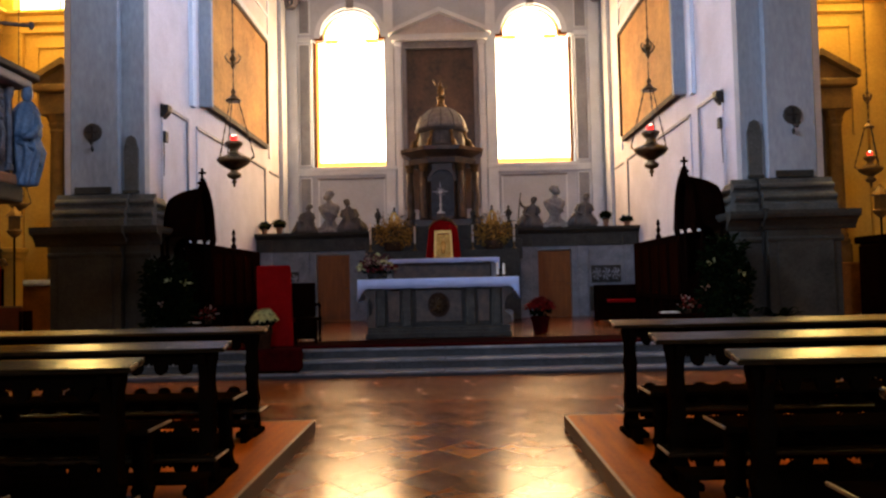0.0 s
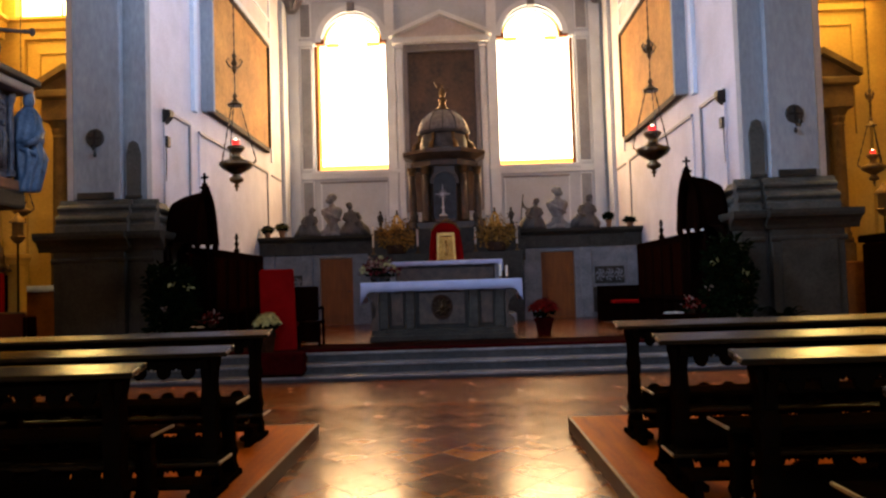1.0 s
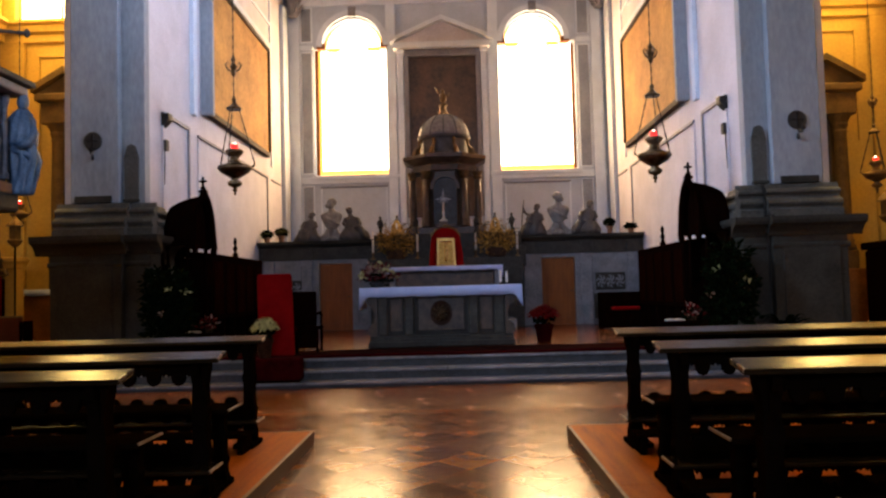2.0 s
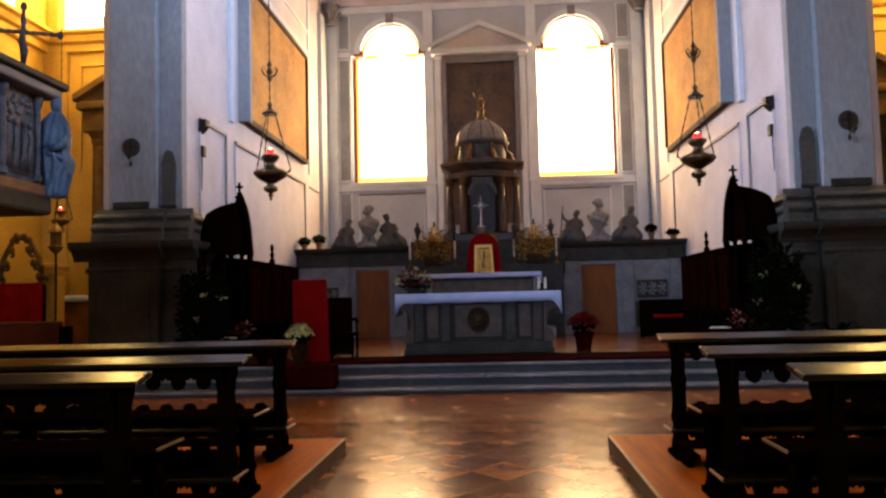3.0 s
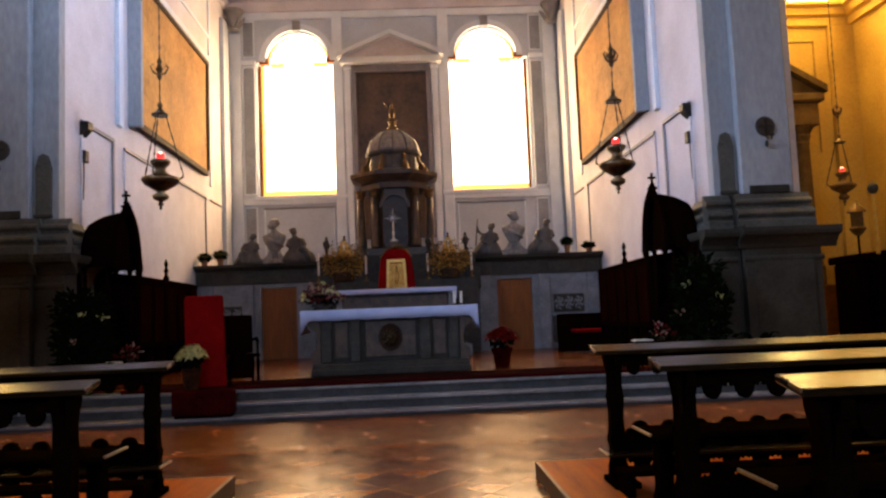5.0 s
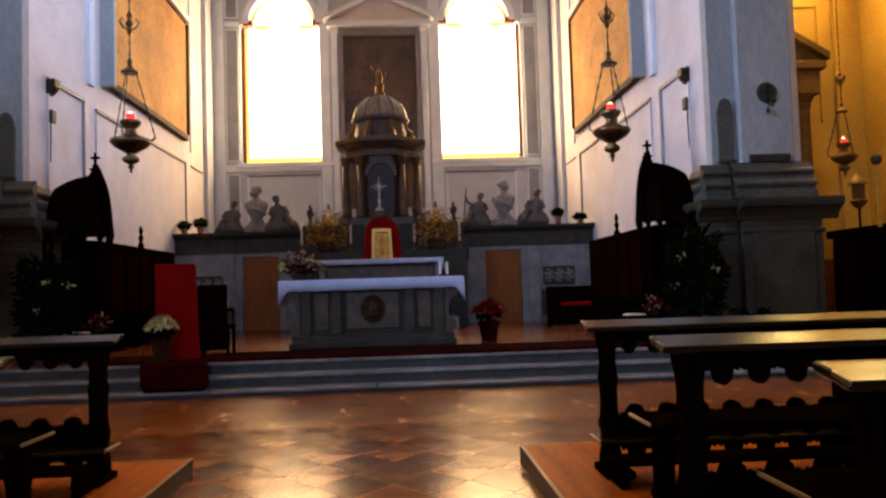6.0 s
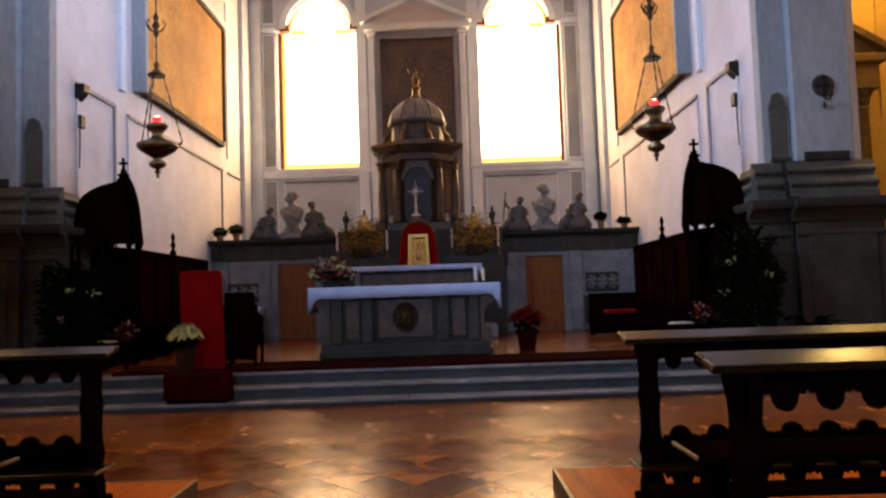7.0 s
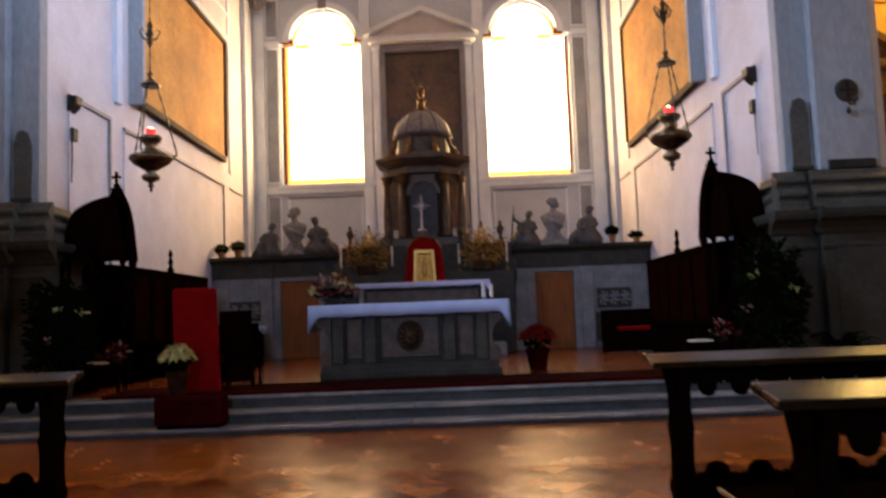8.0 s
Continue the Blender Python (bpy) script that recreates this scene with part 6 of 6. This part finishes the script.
# ---- pulpit by the nave ----
pu = thing("pulpit", pose(-5.55, 8.0, 0), "raised carved marble pulpit with a heavy cornice", "pulpit")
part("support", lathe(bm_new(), ((0.5, 0), (0.5, 0.2), (0.32, 0.3), (0.3, 1.6), (0.36, 1.9), (0.7, 2.35), (0.9, 2.55)), 16, (-0.35, 0, 0)), PLINTH, pu, smooth=False)
part("floor_slab", box(bm_new(), -1.1, 1.08, -1.15, 0.82, 2.55, 2.75, 0.04), PLINTH, pu)
part("band", box(bm_new(), -1.06, 1.04, -1.11, 0.78, 2.75, 2.87, 0.02), TERRACOTTA, pu, "red stone band")
part("parapet", box(bm_new(), -1.02, 0.98, -1.07, 0.74, 2.87, 3.82, 0.02), GREYRELIEF, pu, "carved grey parapet")
rp = random.Random(77)
for y in (-0.95, -0.32, 0.31):
    part("relief_panel", box(bm_new(), 0.98, 1.0, y - 0.25, y + 0.25, 2.94, 3.76, 0.01), GREYRELIEF, pu)
    # lower tier of long vertical folds, upper tier of small crowded carving
    for k in range(4):
        yk, bm = y - 0.19 + 0.127 * k + rp.uniform(-0.015, 0.015), bm_new()
        for q in range(3):
            tube(bm, [(1.0, yk + 0.028 * (q - 1), 2.97), (1.02, yk + 0.024 * (q - 1), 3.12), (1.025, yk + 0.016 * (q - 1), 3.3), (1.0, yk + 0.01 * (q - 1), 3.42)], (0.028, 0.022, 0.026, 0.014), 6)
        blob(bm, (1.015, yk, 3.45), (0.03, 0.03, 0.04), 2, 0.3, yk)
        part("relief", bm, GREYRELIEF, pu, smooth=True)
    bm = bm_new()
    for k in range(16):
        blob(bm, (1.0, y - 0.22 + 0.029 * k, rp.uniform(3.53, 3.72)), (0.03, rp.uniform(0.02, 0.045), rp.uniform(0.025, 0.06)), 1, 0.5, k * 0.7 + y)
    part("frieze_relief", bm, GREYRELIEF, pu, smooth=True)
for y in (-1.2, -0.635, -0.005, 0.6):
    part("colonnette", lathe(bm_new(), ((0.05, 2.9), (0.05, 2.95), (0.035, 2.98), (0.04, 3.3), (0.03, 3.66), (0.055, 3.74), (0.055, 3.8)), 10, (1.0, y + 0.05, 0)), GREYRELIEF, pu)
for x in (-0.7, 0.0, 0.65):
    part("relief_panel", box(bm_new(), x - 0.25, x + 0.25, 0.74, 0.78, 2.98, 3.72, 0.015), GREYRELIEF, pu)
part("cornice", box(bm_new(), -1.18, 1.14, -1.23, 0.9, 3.82, 3.93, 0.03), GREYTRIM, pu)
part("cornice_top", box(bm_new(), -1.22, 1.19, -1.28, 0.95, 3.93, 4.0, 0.015), BASESTONE, pu)
def draped_ring(bm, rows, folds, depth, cx=0.0, twist=2.5):
    """A hanging cloth body: rows of (height, radius across, radius deep, shift) with folds that run down it."""
    rings = []
    for z, rx, ry, dx in rows:
        ring = []
        for q in range(56):
            a = math.tau * q / 56
            f = 1 + depth * (abs(math.sin(0.5 * folds * a + twist * z)) - 0.5) + 0.4 * depth * math.sin(11 * a - 6 * z)
            ring.append(bm.verts.new((cx + dx + rx * f * math.cos(a), ry * f * math.sin(a), z)))
        rings.append(ring)
    for a, b in zip(rings, rings[1:]):
        for q in range(56):
            bm.faces.new((a[q], a[(q + 1) % 56], b[(q + 1) % 56], b[q]))
    bm.faces.new(rings[0][::-1]), bm.faces.new(rings[-1])


ps = bm_new()
draped_ring(ps, ((0.0, 0.13, 0.12, 0.0), (0.05, 0.14, 0.12, 0.0), (0.2, 0.15, 0.13, 0.03), (0.36, 0.18, 0.15, 0.05), (0.5, 0.165, 0.14, 0.02), (0.57, 0.14, 0.12, 0.0), (0.62, 0.13, 0.12, 0.0)), 9, 0.32)
draped_ring(ps, ((0.52, 0.175, 0.15, -0.01), (0.56, 0.19, 0.16, -0.01), (0.68, 0.185, 0.155, 0.0), (0.8, 0.165, 0.14, 0.0), (0.88, 0.11, 0.1, 0.01), (0.93, 0.06, 0.06, 0.02)), 7, 0.2, 0.0, 1.2)
tube(ps, [(0.1, -0.02, 0.8), (0.2, -0.06, 0.64), (0.17, -0.16, 0.53), (0.06, -0.2, 0.5)], (0.06, 0.06, 0.05, 0.035), 10)
tube(ps, [(-0.15, -0.03, 0.5), (0.02, -0.17, 0.47), (0.16, -0.1, 0.4), (0.2, 0.0, 0.22)], (0.03, 0.04, 0.035, 0.02), 8)
blob(ps, (0.03, -0.01, 1.01), (0.07, 0.08, 0.1), 3, 0.1, 4)
sob = solo("pulpit_statue", ps, BLUESTONE, "blue draped statue at the pulpit's corner", "statue", smooth=True)
sob.matrix_basis = pose(-4.47, 8.84, 2.752) @ Matrix.Diagonal((0.85, 0.85, 1.0, 1))
cr = thing("crucifix", pose(-4.62, 8.5, 4.0, 0, 0, 25), "slim grey metal cross with beaded arms on the pulpit", "crucifix")
part("upright", lathe(bm_new(), [(0.016 + 0.012 * abs(math.sin(19 * z)), z) for z in [0.04 * k for k in range(19)]], 8), STATUE, cr)
bar = bm_new()
tube(bar, [(-0.34 + 0.034 * k, 0, 0.46) for k in range(21)], [0.013 + 0.011 * abs(math.sin(1.3 * k)) for k in range(21)], 6)
for sg in (-1, 1):
    blob(bar, (sg * 0.35, 0, 0.46), (0.03, 0.02, 0.05), 2, 0.2, sg)
part("crossbar", bar, STATUE, cr)
part("finial", blob(bm_new(), (0, 0, 0.74), (0.035, 0.022, 0.05), 2, 0.3, 2.0), STATUE, cr)
part("base", lathe(bm_new(), ((0.1, 0), (0.1, 0.03), (0.05, 0.06), (0.03, 0.12)), 10), STATUE, cr)
part("ornament", tube(bm_new(), [(0, -0.03, 0.1), (0.015, -0.045, 0.25), (-0.01, -0.04, 0.36), (0, -0.03, 0.5)], (0.025, 0.045, 0.035, 0.02), 8), STATUE, cr, "plain carved ornament", smooth=True)

# ---- aisle furniture ----
ct = cloth(2.1, 0.62, 0.14, 0.55, "side_altar_cloth", "white cloth over a side altar", LINEN, 2.0)
ct.location = (-9.15, 18.8, 1.865)
for s in (-1, 1):
    st = thing("altar_steps", pose(s * 9.2, 18.5, 0), "two stone steps before a side altar", "steps", "side altar steps")
    part("lower_step", box(bm_new(), -1.7, 1.7, -0.5, 0.4, 0, 0.16, 0.015), OCHRE_STONE, st)
    part("upper_step", box(bm_new(), -1.5, 1.5, -0.15, 0.4, 0.16, 0.32, 0.015), OCHRE_STONE, st)
cf = thing("confessional", pose(10.25, 17.6, 0), "dark wooden confessional against the aisle wall", "confessional")
part("body", box(bm_new(), -0.8, 0.5, -1.0, 1.0, 0, 2.25, 0.02), STALL, cf)
part("side_wing", box(bm_new(), -1.2, -0.8, -0.6, 0.3, 0, 2.2, 0.03), STALL, cf)
part("cornice", box(bm_new(), -0.9, 0.5, -1.1, 1.1, 2.25, 2.42, 0.04), STALL, cf)
for y in (-0.7, 0.0, 0.7):
    part("panel", box(bm_new(), -0.83, -0.8, y - 0.27, y + 0.27, 0.3, 2.0, 0.012), STALL, cf)
for x, y, h in ((8.98, 16.75, 2.8), (-9.3, 17.4, 2.85)):
    ln = thing("processional_lantern", pose(x, y, 0), "gilded processional lantern on a tall pole", "lantern", "processional lanterns")
    part("pole", tube(bm_new(), [(0, 0, 0.05), (0, 0, h)], 0.022, 8), STALL, ln)
    part("foot", lathe(bm_new(), ((0.2, 0), (0.2, 0.04), (0.06, 0.1), (0.03, 0.16)), 12), STALL, ln)
    part("lantern_base", lathe(bm_new(), ((0.04, h - 0.08), (0.12, h - 0.02), (0.18, h + 0.06), (0.14, h + 0.1)), 6), DULLGOLD, ln)
    part("lantern_glass", lathe(bm_new(), ((0.13, h + 0.1), (0.13, h + 0.38)), 6), OCHRE_STONE, ln, "browned lantern panes")
    part("lantern_roof", lathe(bm_new(), ((0.2, h + 0.38), (0.16, h + 0.44), (0.06, h + 0.54), (0.02, h + 0.6)), 6), DULLGOLD, ln)
cst = thing("candle_stand", pose(9.02, 16.2, 0), "tall twisted yellowed candle on a dark stand", "candle stand")
part("stand", lathe(bm_new(), ((0.22, 0), (0.22, 0.05), (0.06, 0.14), (0.04, 1.2), (0.08, 1.3), (0.04, 1.4), (0.035, 2.1), (0.09, 2.2), (0.05, 2.32)), 14), STALL, cst)
part("candle", lathe(bm_new(), [(0.03 + 0.008 * math.sin(k * 1.7), 2.3 + 0.055 * k) for k in range(22)], 12), OCHRE, cst, smooth=True)
part("cap", blob(bm_new(), (0, 0, 3.56), (0.1, 0.1, 0.11), 2, 0.15, 2), BRONZE, cst)
drp = thing("draped_stand", pose(-10.38, 17.75, 0), "tall stand draped in dull red cloth under a gilded carved crest", "stand")
part("core", box(bm_new(), -0.5, 0.5, 0.04, 0.3, 0, 2.12, 0.02), STALL, drp)
part("cloth", prism(bm_new(), [(-0.56 + 0.056 * k, -0.03 + 0.028 * math.sin(k * 1.9)) for k in range(21)] + [(0.56 - 0.056 * k, 0.03 + 0.028 * math.sin((20 - k) * 1.9)) for k in range(21)], "z", 0.3, 2.16), MIDRED, drp, "dull red hanging cloth")
crest = bm_new()
for sg in (-1, 1):
    for k in range(4):
        u, v, r = sg * (0.5 - 0.12 * k), 2.2 + 0.3 * k, 0.15 - 0.02 * k
        tube(crest, [(u + sg * r * (1 - 0.12 * q) * math.cos(0.9 * q), 0.12 + 0.01 * q, v + r * (1 - 0.12 * q) * math.sin(0.9 * q)) for q in range(7)], (0.05, 0.055, 0.05, 0.045, 0.04, 0.03, 0.02), 7)
        blob(crest, (u - sg * 0.06, 0.08, v + 0.1), (0.07, 0.05, 0.09), 2, 0.5, k + sg)
tube(crest, [(-0.5, 0.14, 2.2), (-0.42, 0.14, 2.7), (-0.2, 0.14, 3.1), (0, 0.14, 3.2), (0.2, 0.14, 3.1), (0.42, 0.14, 2.7), (0.5, 0.14, 2.2)], (0.05, 0.06, 0.06, 0.08, 0.06, 0.06, 0.05), 8)
part("crest", crest, DULLGOLD, drp, "gilded carved scrollwork", smooth=True)
pil = thing("stone_pillar", pose(-9.82, 18.2, 0.32), "short ochre stone pillar with a moulded cap", "pillar")
part("shaft", box(bm_new(), -0.2, 0.2, -0.15, 0.15, 0.18, 2.0, 0.015), OCHRE, pil)
part("base", box(bm_new(), -0.26, 0.26, -0.18, 0.18, 0, 0.18, 0.03), OCHRE, pil)
part("cap", lathe(bm_new(), ((0.2, 1.98), (0.3, 2.04), (0.32, 2.12), (0.38, 2.18), (0.38, 2.26), (0.3, 2.28)), 4, phase=math.pi / 4), OCHRE, pil)
kb = thing("aisle_bench", pose(-9.75, 16.7, 0), "dark red-brown bench back with lit top edges painted pale", "bench")
part("back", box(bm_new(), -1.0, 1.0, -0.03, 0.03, 0.2, 1.28, 0.01), REDWOOD, kb)
# White light along the bench top is painted as pale strips.
for k in range(3):
    part("top_edge", box(bm_new(), -1.0 + 0.67 * k, -0.35 + 0.67 * k, -0.05, 0.05, 1.28, 1.31, 0.008), GLINTWOOD, kb, "lit top edge painted pale")
part("seat", box(bm_new(), -1.0, 1.0, 0.03, 0.42, 0.44, 0.48, 0.01), STALL, kb)
for x in (-1.0, 0.94):
    part("side", box(bm_new(), x, x + 0.06, -0.04, 0.42, 0, 1.2, 0.012), STALL, kb)


# ---- floor: lozenges in the nave, broad slabs before the steps ----
DX, DY = 0.58, 0.8
BAND = 11.05


def lozenge(name, material):
    bm = bm_new()
    a, b = DX / 2 - 0.002, DY / 2 - 0.002
    prism(bm, ((a, 0), (0, b), (-a, 0), (0, -b)), "z", -0.02, 0.0)
    top = [f for f in bm.faces if f.normal.z > 0.9]
    bmesh.ops.bevel(bm, geom=list({e for f in top for e in f.edges}), offset=0.002, segments=1, profile=0.5, affect="EDGES")
    return mesh(name, bm, material)


RED_ME, PALE_ME = lozenge("tile_red", RED_TILE), lozenge("tile_pale", PALE_TILE)
SLAB_ME = mesh("slab", box(bm_new(), -0.723, 0.723, -0.47, 0.47, -0.02, 0.0, 0.002), SLAB_TILE)
rest = {True: ([], []), False: ([], [])}
count = 0
rnd = random.Random(5)
for i in range(-37, 38):
    for j in range(-33, 29):
        x, y = i * DX / 2, j * DY / 2 + 0.3
        if (i + j) % 2 or not -13.4 < y < BAND + 0.38 or abs(x) > 10.7:
            continue
        if -5.6 < y < 8.45 and 1.7 < abs(x) < 5.4:
            continue
        red = j % 2 == 0
        dz = rnd.uniform(-0.0005, 0.0005)
        if 3.6 < y and abs(x) < (1.7 if y < 8.5 else 3.4) and count < 290:
            ob = new("tile", RED_ME if red else PALE_ME)
            ob.matrix_basis = pose(x, y, dz, rnd.uniform(-0.05, 0.05), rnd.uniform(-0.05, 0.05), 0)
            ob.parent = floor
            count += 1
        else:
            vs, fs = rest[red]
            a, b, k = DX / 2 - 0.002, DY / 2 - 0.002, len(vs)
            for z in (dz, dz - 0.02):
                vs.extend([(x + a, y, z), (x, y + b, z), (x - a, y, z), (x, y - b, z)])
            fs.extend([(k, k + 1, k + 2, k + 3), (k, k + 4, k + 5, k + 1), (k + 1, k + 5, k + 6, k + 2), (k + 2, k + 6, k + 7, k + 3), (k + 3, k + 7, k + 4, k)])
for red, (vs, fs) in rest.items():
    me = bpy.data.meshes.new("outer_tiles")
    me.from_pydata(vs, [], fs)
    me.materials.append(RED_TILE if red else PALE_TILE)
    ob = new("outer_tiles", me)
    ob.parent = floor
    tagged(ob, "red stone tiles" if red else "pale stone tiles", kind="stuff")
for j in range(3):
    for i in range(-8, 8):
        ob = new("slab", SLAB_ME)
        ob.matrix_basis = pose(1.45 * (i + (0.5 if j % 2 else 0.0)) + 0.3, BAND + 0.48 + 0.945 * j, rnd.uniform(0.0035, 0.0045), rnd.uniform(-0.06, 0.06), rnd.uniform(-0.04, 0.04), 0)
        if abs(ob.matrix_basis.translation.x) > 10.3:
            bpy.data.objects.remove(ob)
            continue
        ob.parent = floor
